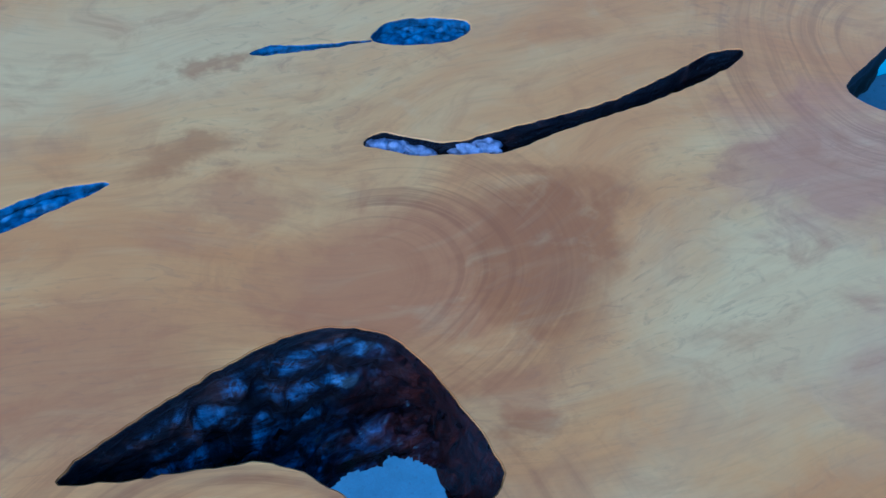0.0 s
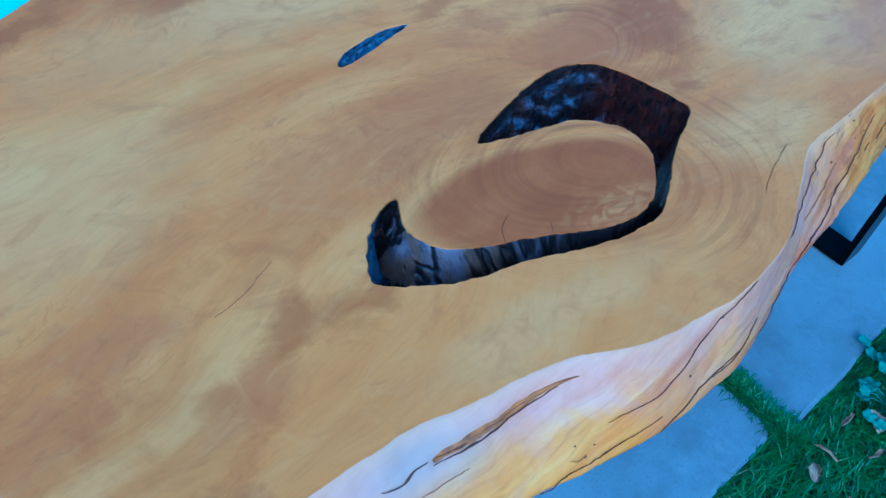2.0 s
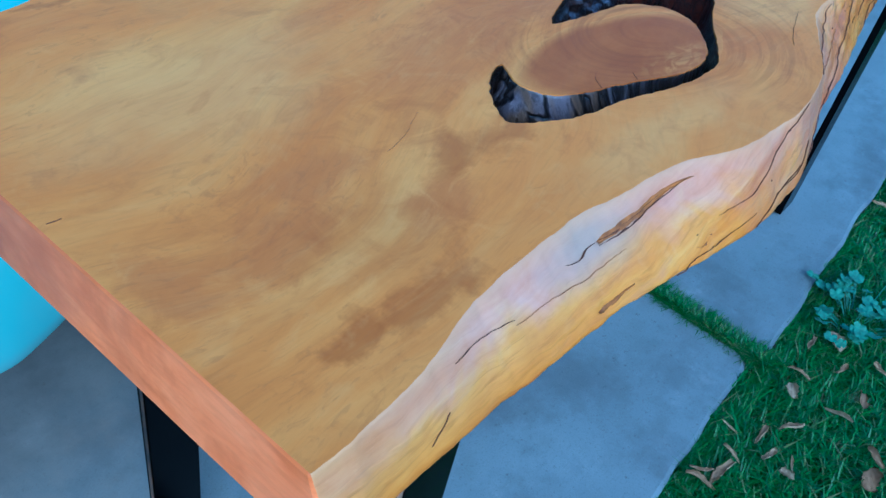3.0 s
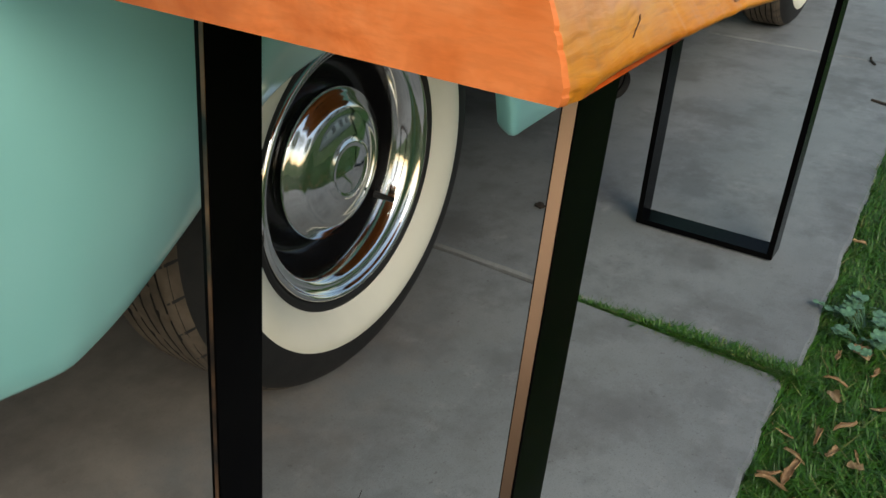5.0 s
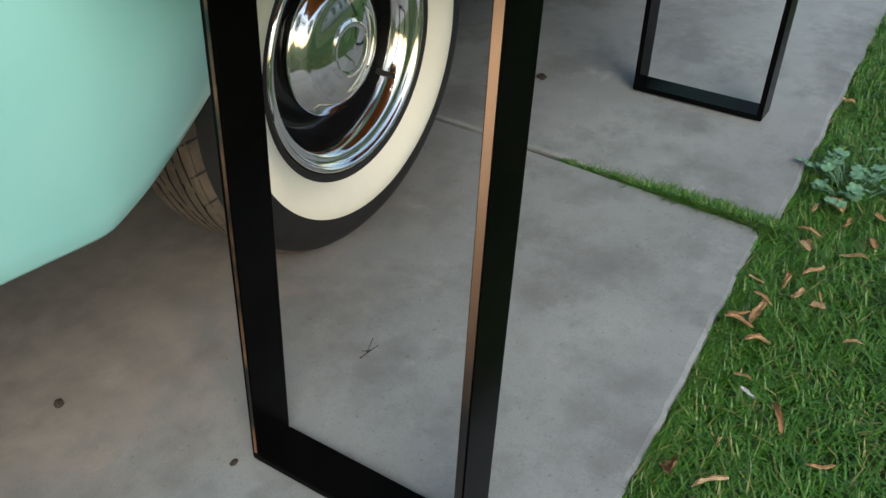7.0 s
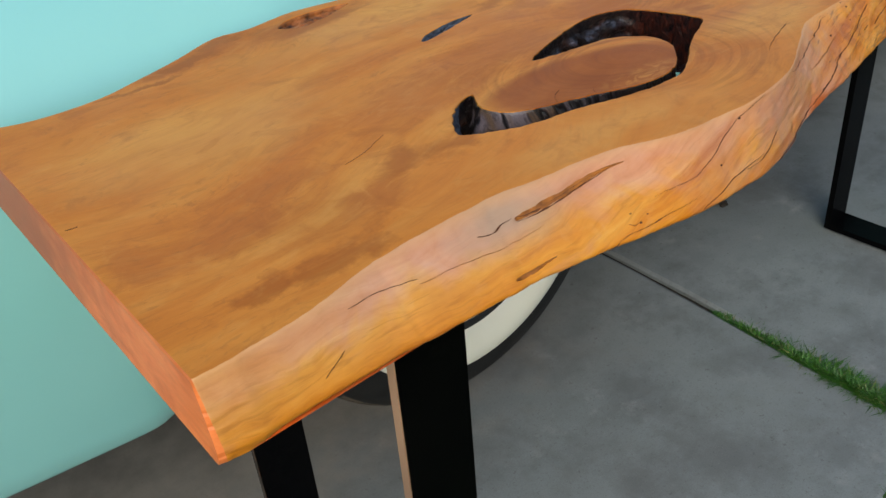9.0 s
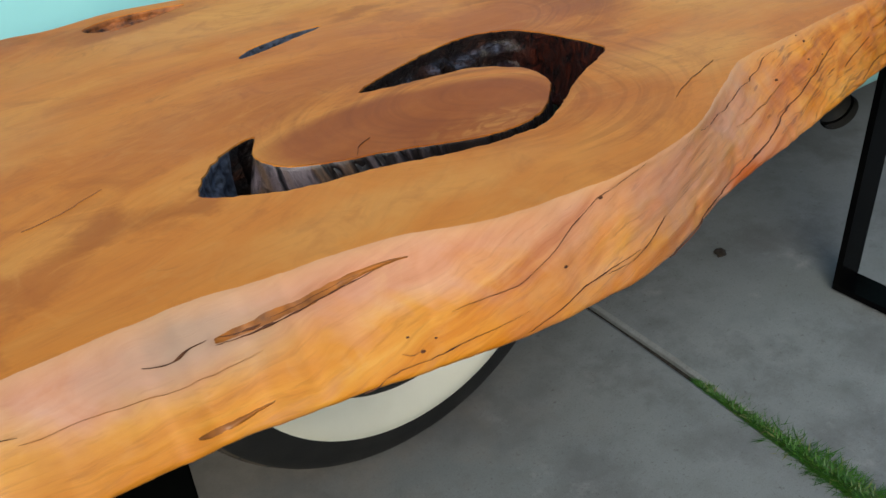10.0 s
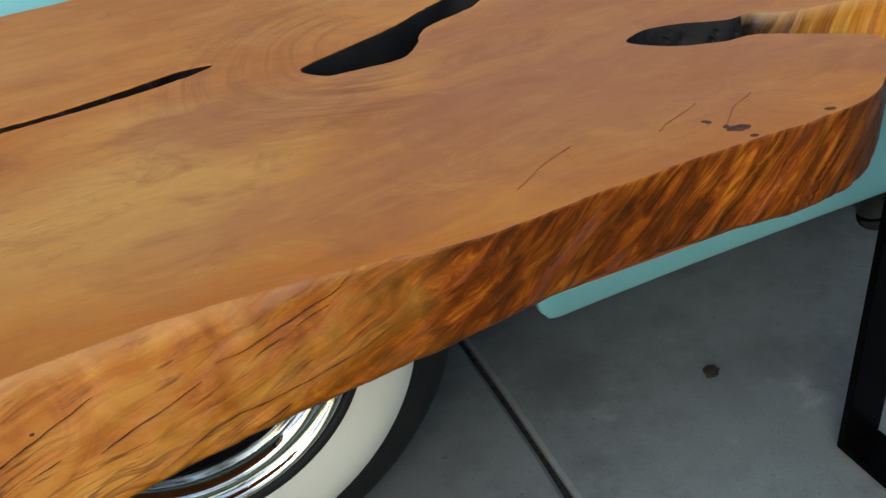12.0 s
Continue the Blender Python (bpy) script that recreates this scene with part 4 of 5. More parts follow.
slit_floor(SLITS[2][0], SLITS[2][1], KNOTBARK, 2.0)


def steel_leg(x, yl0, yr0, yl1, yr1, bare=False):
    leg = None
    w, th, h, z0 = 0.059, 0.011, LOWZ, 0.004
    o = [(yr0, z0), (yl0, z0), (yl1, h), (yr1, h)]
    i = [(yr0 + th, z0 + th), (yl0 - th, z0 + th), (yl1 - th, h - th), (yr1 + th, h - th)]
    names = ["foot_bar", "upright", "top_plate", "upright"]
    leg = new("leg_frame")
    leg.empty_display_size = 0.05
    leg.parent = table
    tagged(leg, "black powder-coated trapezoid steel leg")
    for k in range(4):
        bm = bmesh.new()
        q = [o[k], o[(k + 1) % 4], i[(k + 1) % 4], i[k]]
        a = [bm.verts.new((x, y, z)) for y, z in q]
        b = [bm.verts.new((x + w, y, z)) for y, z in q]
        bm.faces.new(a[::-1])
        bm.faces.new(b)
        for j in range(4):
            bm.faces.new((a[j], a[(j + 1) % 4], b[(j + 1) % 4], b[j]))
        bmesh.ops.recalc_face_normals(bm, faces=bm.faces)
        bmesh.ops.bevel(bm, geom=[e for e in bm.edges if abs(e.verts[0].co.x - e.verts[1].co.x) < 1e-6 or True], offset=0.0012, segments=2, affect="EDGES")
        part(names[k], bm, STEEL, leg, smooth=False)
    # bare adds thin brown strips that imitate a warm reflection on the uprights
    for ya, yb, wide, face in ((yr0, yr1, 0.008, SHEEN), (yl0 - th, yl1 - th, 0.004, DIMSHEEN)) if bare else ():
        bm = bmesh.new()
        y0, y1 = ya + 0.0015, yb + 0.0015
        vs = [bm.verts.new((x - 0.0006 + dx, y + dy, z)) for dx in (0, 0.0012) for y, dy, z in ((y0, 0, z0 + 0.014), (y0, wide, z0 + 0.014), (y1, wide, h - 0.014), (y1, 0, h - 0.014))]
        for q in ((0, 1, 2, 3), (7, 6, 5, 4), (0, 4, 5, 1), (1, 5, 6, 2), (2, 6, 7, 3), (3, 7, 4, 0)):
            bm.faces.new([vs[k] for k in q])
        bmesh.ops.recalc_face_normals(bm, faces=bm.faces)
        part("worn_face", bm, face, leg, "brown strip painted as a warm sheen on the black steel", smooth=False)
    for y in (yl0 - 0.03, yr0 + 0.03):
        bm = bmesh.new()
        bmesh.ops.create_cone(bm, segments=16, radius1=0.011, radius2=0.009, depth=0.006, cap_ends=True, matrix=Matrix.Translation((x + w / 2, y, 0.0032)))
        part("levelling_foot", bm, RUBBER, leg)
    return leg


steel_leg(0.031, 0.601, 0.2985, 0.555, 0.2605, True)
steel_leg(1.260, 0.622, 0.3405, 0.604, 0.318)

# ---- car ----
car = thing("car", "mint green vintage car with whitewall tyres parked on concrete", "car")
SILL = [(-0.8, 0.43), (-0.5, 0.39), (-0.2, 0.353), (-0.1, 0.342), (-0.03, 0.3345), (-0.013, 0.335), (0.002, 0.340), (0.033, 0.353), (0.06, 0.367), (0.108, 0.397), (0.153, 0.427), (0.2, 0.467), (0.25, 0.506), (0.3, 0.527), (0.37, 0.541), (0.48, 0.55), (0.6, 0.545), (0.72, 0.51), (0.83, 0.435), (0.89, 0.36), (0.911, 0.30), (0.918, 0.272), (0.934, 0.2605), (0.96, 0.260), (1.2, 0.262), (1.65, 0.262)]
SIDE = [(-0.8, 0.78), (-0.4, 0.715), (0.0, 0.70), (0.4, 0.71), (0.9, 0.75), (1.65, 0.755), (4.4, 0.76)]


def side_panel(name, x0, x1, low, label):
    rows = []
    n = round((x1 - x0) / 0.01)
    for i in range(n + 1):
        x = x0 + (x1 - x0) * i / n
        zl, yl = low(x), along(SIDE, x)
        bulge = 0.055 * max(0.0, 1 - abs(x - 0.2) / 0.95) + 0.015
        row = [Vector((x, yl + 0.032, zl + 0.012)), Vector((x, yl + 0.02, zl + 0.004)), Vector((x, yl + 0.012, zl)), Vector((x, yl + 0.004, zl + 0.001)), Vector((x, yl, zl + 0.006))]
        for k in range(1, 15):
            t = k / 14
            z = zl + 0.006 + (0.70 - zl) * t
            row.append(Vector((x, yl - bulge * math.sin(t * math.pi * 0.62), z)))
        ytop = row[-1].y
        for k in range(1, 9):
            t = k / 8 * math.pi / 2
            row.append(Vector((x, ytop + 0.28 * (1 - math.cos(t)), 0.706 + 0.17 * math.sin(t))))
        row.append(Vector((x, 1.6, 1.0)))
        rows.append(row)
    bm = bmesh.new()
    grid(bm, rows)
    bmesh.ops.recalc_face_normals(bm, faces=bm.faces)
    ob = part(name, bm, PAINT, car, label)
    other = new(name, ob.data.copy())
    other.data.transform(Matrix.Translation((0, 3.2, 0)) @ Matrix.Diagonal((1, -1, 1, 1)))
    other.data.flip_normals()
    other.parent = car
    return ob


side_panel("front_fender", -0.8, 1.645, lambda x: along(SILL, x), "mint painted rounded front fender")


def rear_low(x):
    d = abs(x - 3.29)
    return 0.258 + (max(0.0, 0.30 * math.sqrt(max(0, 1 - (d / 0.42) ** 2))) if d < 0.42 else 0)


side_panel("body_side", 1.65, 4.4, rear_low, "mint painted door and rear side")
for x0, x1 in ((-0.8, None), (4.4, None)):
    bm = bmesh.new()
    rows = []
    for k in range(13):
        t = k / 12
        row = []
        for j in range(17):
            s = j / 16
            bow = math.sin(s * math.pi) * 0.22 * (-1 if x0 < 0 else 1)
            row.append(Vector((x0 + bow * (1 - 0.5 * t * t), 0.8 + 1.6 * s, 0.43 + 0.62 * t)))
        rows.append(row)
    grid(bm, rows)
    part("nose_panel" if x0 < 0 else "tail_panel", bm, PAINT, car, "mint painted end of the body")
bm = bmesh.new()
box(bm, (-0.6, 1.08, 0.2), (4.2, 2.12, 0.62), 0.03)
part("underbody", bm, SHADE, car, "dark dusty underbody")


def wheel(m):
    w = new("wheel")
    w.parent = car
    w.matrix_world = m
    tagged(w, "whitewall tyre on a black wheel with chrome trim")
    bm = bmesh.new()
    lathe(bm, [(0.261, 0.003), (0.280, 0.006), (0.300, 0.013), (0.309, 0.019), (0.317, 0.026), (0.320, 0.0298)])
    lathe(bm, [(0.3265, 0.158), (0.315, 0.18), (0.28, 0.195), (0.23, 0.2), (0.185, 0.185)])
    part("tyre", bm, RUBBER, w, "black rubber tyre")
    bm = bmesh.new()
    lathe(bm, [(0.320, 0.040), (0.320, 0.160)])
    part("tread_base", bm, RUBBER, w)
    bm = bmesh.new()
    lathe(bm, [(0.320, 0.0298), (0.323, 0.034), (0.3265, 0.0415)])
    part("shoulder", bm, TREAD, w, "dusty brown tyre shoulder")
    bm = bmesh.new()
    n = 288
    for j in range(6):
        d0 = 0.0415 + j * 0.0197
        rows = []
        for k in range(n):
            a = k * math.tau / n
            sway = [0.0016 * math.sin(k * math.tau / 24 + 1.3 * g) + 0.0009 * (k % 12 < 2) for g in (j, j + 1)]
            cut = 0.005 if (k + 5 * j) % 18 < 1 else 0.0
            lo, hi = d0 + sway[0] * (j > 0), d0 + 0.0168 + sway[1] * (j < 5)
            rows.append([Vector((r * math.cos(a), d, r * math.sin(a))) for r, d in ((0.319, lo), (0.3270 + 0.0025 * (j > 0) - cut, lo + 0.0004), (0.3295, lo + 0.004), (0.3295, hi - 0.004), (0.3295 - cut, hi - 0.0004), (0.319, hi))])
        for first, last, black in ((0, 1, 1), (1, 4, 0), (4, 5, 1)):
            grid(bm, [row[first:last + 1] for row in rows], closed_u=True, material=black)
    # slanted cuts over the shoulder
    for k in range(40):
        rows = []
        for m_ in range(5):
            u = m_ / 4
            a, d, r = k * math.tau / 40 + 0.05 * u, 0.027 + 0.026 * u, (0.3178, 0.3228, 0.3268, 0.3292, 0.3298)[m_] + 0.0003
            half = (0.0005 + 0.0019 * math.sin(math.pi * (0.15 + 0.75 * u))) / r
            rows.append([Vector((r * math.cos(a + h), d, r * math.sin(a + h))) for h in (-half, half)])
        grid(bm, rows, material=1)
    bmesh.ops.recalc_face_normals(bm, faces=bm.faces)
    tagged(part("tread", bm, [TREAD, RUBBER], w, "dusty brown tread blocks", smooth=False), kind="stuff")
    bm = bmesh.new()
    lathe(bm, [(0.2615, 0.0032), (0.257, 0.0008), (0.247, -0.0012), (0.236, -0.0005), (0.224, 0.005), (0.213, 0.012), (0.205, 0.020)])
    part("whitewall", bm, WHITE, w, "cream white sidewall band")
    bm = bmesh.new()
    lathe(bm, [(0.2058, 0.019), (0.2003, 0.017), (0.1948, 0.020), (0.1929, 0.030)])
    part("bead", bm, RUBBER, w)
    bm = bmesh.new()
    lathe(bm, [(0.1938, 0.026), (0.1911, 0.018), (0.1864, 0.017), (0.1828, 0.022), (0.1772, 0.03), (0.1717, 0.029), (0.1661, 0.033), (0.1606, 0.043), (0.1569, 0.05), (0.1541, 0.06)])
    part("trim_ring", bm, CHROME, w, "polished chrome trim ring")
    bm = bmesh.new()
    lathe(bm, [(0.1551, 0.058), (0.1477, 0.085), (0.1403, 0.098), (0.1292, 0.100), (0.1181, 0.092), (0.1061, 0.082), (0.0923, 0.078), (0.0462, 0.078), (0.0009, 0.078)])
    part("rim", bm, RIMBLACK, w, "gloss black steel wheel")
    bm = bmesh.new()
    lathe(bm, [(0.1, 0.08), (0.11, 0.065), (0.1116, 0.058), (0.1089, 0.053), (0.1045, 0.052), (0.1018, 0.0485), (0.0969, 0.0465), (0.0942, 0.043), (0.0883, 0.04), (0.085, 0.0375), (0.0795, 0.0375), (0.0708, 0.034), (0.0599, 0.0305), (0.049, 0.028), (0.0435, 0.0272), (0.0408, 0.0245), (0.0371, 0.0235), (0.0354, 0.0255), (0.0327, 0.0252), (0.0218, 0.0225), (0.0109, 0.021), (0.0006, 0.0206)], 128)
    part("hub_cap", bm, CHROME, w, "domed chrome hub cap with raised rings")
    bm = bmesh.new()
    a = radians(-38)
    p0 = Vector((0.148 * math.cos(a), 0.066, 0.148 * math.sin(a)))
    tube(bm, [p0, p0 + Vector((0.006, -0.016, -0.004)), p0 + Vector((0.012, -0.030, -0.008))], lambda t: 0.005 - 0.0012 * t)
    part("valve", bm, RUBBER, w, "black rubber valve stem")
    return w


wheel(pose(0.513, 0.767, 0.330, 0, 0, 1.4))
wheel(pose(3.29, 0.77, 0.330, 0, 0, 0))
wheel(pose(0.513, 2.433, 0.330, 0, 0, 180))
wheel(pose(3.29, 2.43, 0.330, 0, 0, 180))
bm = bmesh.new()
line = spline([(1.44, 1.25, 0.28), (1.49, 1.05, 0.262), (1.49, 0.88, 0.242), (1.445, 0.77, 0.224)], 0.03)
tube(bm, line, 0.036, 28)
bm.faces.ensure_lookup_table()
bmesh.ops.delete(bm, geom=[bm.faces[-1]], context="FACES_ONLY")
part("exhaust_pipe", bm, CHROME, car, "short chrome side exhaust tip")
bm = bmesh.new()
tube(bm, line[:-1], 0.033, 28)
part("exhaust_bore", bm, DEEPBLACK, car, "sooty black pipe mouth")
bm = bmesh.new()
tube(bm, spline([(0.9, 1.06, 0.39), (1.03, 0.97, 0.37), (1.2, 0.95, 0.345), (1.5, 1.0, 0.33)], 0.04), lambda t: 0.026 + 0.016 * math.sin(t * 3), 20)
part("header_pipe", bm, RUST, car, "heat-stained exhaust header")

# ---- lawn grass ----
rng = random.Random(7)


def blades(name, spots, label, tall=0.037):
    verts, faces = [], []
    for x, y, z, k in spots:
        a = rng.uniform(0, math.tau)
        h, w, bend = tall * rng.uniform(0.5, 1.3) * k, rng.uniform(0.0009, 0.0019), rng.uniform(0.3, 1.6)
        dx, dy = math.cos(a), math.sin(a)
        if name == "lawn_grass" and y > grass_edge(x) - 0.035:
            dy, h = -abs(dy) if y > grass_edge(x) - 0.010 else 0.55 * dy, 0.9 * h
        n = len(verts)
        for t, ww in ((0, 1.0), (0.5, 0.9), (1, 0.0)):
            ox, oz = bend * h * t * t, h * (t - 0.25 * bend * t * t)
            px, py = x + dx * ox, y + dy * ox
            if ww:
                verts += [(px - dy * w * ww, py + dx * w * ww, z + oz), (px + dy * w * ww, py - dx * w * ww, z + oz)]
            else:
                verts.append((px, py, z + oz))
        faces += [(n, n + 1, n + 3, n + 2), (n + 2, n + 3, n + 4)]
    me = bpy.data.meshes.new(name)
    me.from_pydata(verts, [], faces)
    me.materials.append(BLADE)
    return tagged(new(name, me), label, "grass", kind="stuff")


spots = []
for _ in range(150000):
    x = -0.2 + 4.6 * rng.random() ** 1.5
    e = grass_edge(x)
    y = e + 0.003 - 1.1 * rng.random() ** 1.5
    spots.append((x, y, -0.026, 0.7 + 0.5 * noise.noise((x * 3, y * 3, 0)) + 0.3))
blades("lawn_grass", spots, "short green lawn grass along the concrete")
spots = []
for _ in range(9000):
    y = 0.19 + 0.43 * rng.random()
    a, b = 0.884 + 0.063 * (y - 0.22), 0.905 + 0.040 * (y - 0.2)
    x = a + (b - a) * (0.12 + 0.76 * rng.random())
    spots.append((x, y, -0.014, max(0.25, 0.7 + 0.35 * rng.random() - 1.7 * max(0, y - 0.36))))
blades("joint_grass", spots, "grass growing in the joint between slabs", 0.027)


# ---- cracks and marks of the table ----
def ribbon(bm, line, normals, width):
    """A thin lens-shaped groove filling, tapered at both ends."""
    n = len(line)
    rows = []
    for i, p in enumerate(line):
        d = (line[min(i + 1, n - 1)] - line[max(i - 1, 0)]).normalized()
        side = d.cross(normals[i]).normalized()
        t = i / (n - 1)
        w = 0.25 * width * max(0.08, math.sin(math.pi * t) ** 0.7) * (0.25 + 1.5 * abs(fbm(p, 110, 3)))
        up = normals[i] * 0.0004
        rows.append([p - side * w - up, p - side * w * 0.5 + up, p + side * w * 0.5 + up, p + side * w - up])
    grid(bm, rows)
    bmesh.ops.recalc_face_normals(bm, faces=bm.faces)


FRONT_LINE = spline(FRONT, 0.002)


def edge_crack(points, width, material, label):
    """A crack in the natural edge, given as (x, depth down the edge)."""
    line, normals = [], []
    for q in spline([(x, t * 0.05, 0) for x, t in points], 0.002):
        x, t = q.x, max(0.0, min(0.98, q.y * 20 + 0.012 * fbm((q.x, q.y * 0.1, 8), 70, 2)))
        i = min(range(len(FRONT_LINE)), key=lambda k: abs(FRONT_LINE[k].x - x))
        p, n = edge_surface(FRONT_LINE, i, t), edge_normal(FRONT_LINE, i)
        p.x += x - FRONT_LINE[i].x
        normals.append((n * 0.7 + Vector((0, 0, 0.7))).normalized() if t < 0.8 else n)
        line.append(p + normals[-1] * 0.0008)
    bm = bmesh.new()
    ribbon(bm, line, normals, width)
    return part("crack", bm, material, table, label)


def gouge(points, width):
    """A smooth amber lens sunk into the edge."""
    line = spline([(x, t * 0.05, 0) for x, t in points], 0.002)
    rows = []
    for k, q in enumerate(line):
        a, b = line[max(k - 1, 0)], line[min(k + 1, len(line) - 1)]
        d = Vector((b.x - a.x, b.y - a.y)).normalized()
        u = k / (len(line) - 1)
        w = 0.5 * width * max(0.1, math.sin(math.pi * (0.06 + 0.9 * u)) ** 0.8) * (1 - 0.55 * u) * (1 + 0.25 * fbm((q.x, q.y, 3), 120, 2))
        row = []
        for m in range(9):
            v = m / 4 - 1
            x, t = q.x - d.y * w * v, (q.y + d.x * w * v) * 20
            i = min(range(len(FRONT_LINE)), key=lambda n: abs(FRONT_LINE[n].x - x))
            p, n = edge_surface(FRONT_LINE, i, max(0.0, min(0.98, t))), edge_normal(FRONT_LINE, i)
            p.x += x - FRONT_LINE[i].x
            n = (n * 0.7 + Vector((0, 0, 0.7))).normalized() if t < 0.8 else n
            row.append(p + n * (0.0010 - 0.0009 * v * v + 0.0003 * fbm((x, t * 0.05, 1), 260, 2)))
        rows.append(row)
    bm = bmesh.new()
    grid(bm, rows)
    bmesh.ops.recalc_face_normals(bm, faces=bm.faces)
    return part("gouge", bm, AMBER, table, "smooth amber gouge in the edge")


def top_crack(points, width, material, label):
    line = [Vector((p.x + 0.0008 * fbm((p.x, p.y, 3), 150, 2), p.y + 0.0008 * fbm((p.x, p.y, 6), 150, 2), TOPZ + 0.0002)) for p in spline([(x, y, 0) for x, y in points], 0.003)]
    bm = bmesh.new()
    ribbon(bm, line, [Vector((0, 0, 1))] * len(line), width)
    return part("crack", bm, material, table, label)


CHECK = plain("shallow_check", (0.34, 0.13, 0.042), 0.6)
VEIN = plain("brown_vein", (0.40, 0.15, 0.035), 0.5, 0, 150, 0.5)
AMBER = plain("amber_gouge", (0.34, 0.115, 0.015), 0.28, 0, 130, 0.45)
for points, width, material in (
    ([(0.1067, 0.275), (0.118, 0.265), (0.1413, 0.225), (0.1575, 0.19), (0.178, 0.14)], 0.0022, CRACK),
    ([(0.1085, 0.235), (0.116, 0.24), (0.126, 0.225)], 0.0034, CRACK),
    ([(0.128, 0.205), (0.142, 0.19), (0.156, 0.165), (0.168, 0.14)], 0.0016, CRACK),
    ([(0.077, 0.24), (0.086, 0.265), (0.095, 0.245), (0.104, 0.225)], 0.0019, CRACK),
    ([(-0.016, 0.19), (-0.004, 0.20), (0.006, 0.23), (0.017, 0.26), (0.03, 0.30)], 0.0009, CRACK),
    ([(0.029, 0.34), (0.041, 0.36), (0.052, 0.36), (0.067, 0.385), (0.079, 0.41), (0.094, 0.42), (0.11, 0.415), (0.123, 0.38)], 0.0008, VEIN),
    ([(0.2033, 0.51), (0.218, 0.48), (0.228, 0.47), (0.240, 0.39), (0.252, 0.29), (0.266, 0.17), (0.2805, 0.08), (0.3079, 0.02)], 0.0009, CRACK),
    ([(0.153, 0.86), (0.166, 0.77), (0.191, 0.745), (0.216, 0.70), (0.230, 0.66)], 0.0008, CRACK),
    ([(0.173, 0.67), (0.179, 0.70), (0.185, 0.67)], 0.0012, VEIN),
    ([(0.228, 0.80), (0.243, 0.74), (0.255, 0.68), (0.272, 0.64), (0.2906, 0.60)], 0.0016, CRACK),
    ([(0.2683, 0.66), (0.2805, 0.66), (0.2906, 0.63), (0.3120, 0.49)], 0.0009, CRACK),
    ([(0.312, 0.90), (0.331, 0.83), (0.350, 0.77), (0.368, 0.745), (0.384, 0.73), (0.392, 0.71), (0.401, 0.68), (0.411, 0.64), (0.424, 0.58), (0.439, 0.55), (0.453, 0.52), (0.467, 0.48), (0.477, 0.44), (0.487, 0.40), (0.503, 0.32), (0.518, 0.25)], 0.0019, CRACK),
    ([(0.388, 0.36), (0.398, 0.38), (0.418, 0.38), (0.428, 0.38), (0.445, 0.36), (0.454, 0.32)], 0.0020, VEIN),
    ([(0.355, 0.08), (0.367, 0.11), (0.375, 0.11), (0.385, 0.15), (0.396, 0.15), (0.406, 0.13), (0.419, 0.15), (0.436, 0.14), (0.448, 0.08), (0.461, 0.05)], 0.0008, CRACK),
    ([(0.6077, 0.0), (0.600, 0.12), (0.591, 0.18), (0.580, 0.24), (0.567, 0.30), (0.557, 0.32)], 0.0009, CRACK),
    ([(0.551, 0.40), (0.538, 0.46), (0.524, 0.50), (0.515, 0.54)], 0.0010, CRACK),
    ([(0.618, 0.48), (0.604, 0.56), (0.592, 0.62), (0.576, 0.655), (0.565, 0.66), (0.552, 0.69), (0.539, 0.74), (0.529, 0.78)], 0.0010, CRACK),
    ([(0.577, 0.74), (0.563, 0.79)], 0.0008, CRACK),
    ([(0.597, 0.20), (0.585, 0.27)], 0.0007, CRACK),
    ([(0.580, 0.31), (0.570, 0.36)], 0.0007, CRACK),
    ([(0.504, 0.48), (0.494, 0.51)], 0.0009, CRACK),
    ([(0.646, 0.30), (0.635, 0.42)], 0.0008, CRACK),
    ([(0.684, 0.36), (0.682, 0.45), (0.677, 0.54)], 0.0018, CRACK),
    ([(-0.0284, 0.5), (-0.0345, 0.56), (-0.0426, 0.64)], 0.0010, CRACK),
):
    edge_crack(points, width, material, {"crack_dark": "dark drying crack in the edge", "brown_vein": "thin brown vein in the edge"}[material.name])
for points, width, deep in GOUGES:
    gouge(points, width)
for points, width in (
    ([(0.3698, 0.2338), (0.3811, 0.2394), (0.3933, 0.2439), (0.4209, 0.2528)], 0.0008),
    ([(0.675, 0.258), (0.690, 0.269), (0.706, 0.276)], 0.0003),
    ([(0.740, 0.267), (0.752, 0.273), (0.766, 0.279)], 0.0003),
    ([(0.765, 0.258), (0.776, 0.268), (0.789, 0.274)], 0.0003),
    ([(0.0668, 0.3395), (0.0831, 0.3424), (0.1077, 0.3534)], 0.0002),
    ([(0.2144, 0.2948), (0.2196, 0.3025), (0.2299, 0.3085)], 0.0006),
    ([(0.2416, 0.2849), (0.2458, 0.2910)], 0.0005),
    ([(-0.0926, 0.4071), (-0.0855, 0.4055)], 0.0008),
):
    top_crack(points, width, CHECK if width < 0.0005 else CRACK, "fine dark check in the surface")
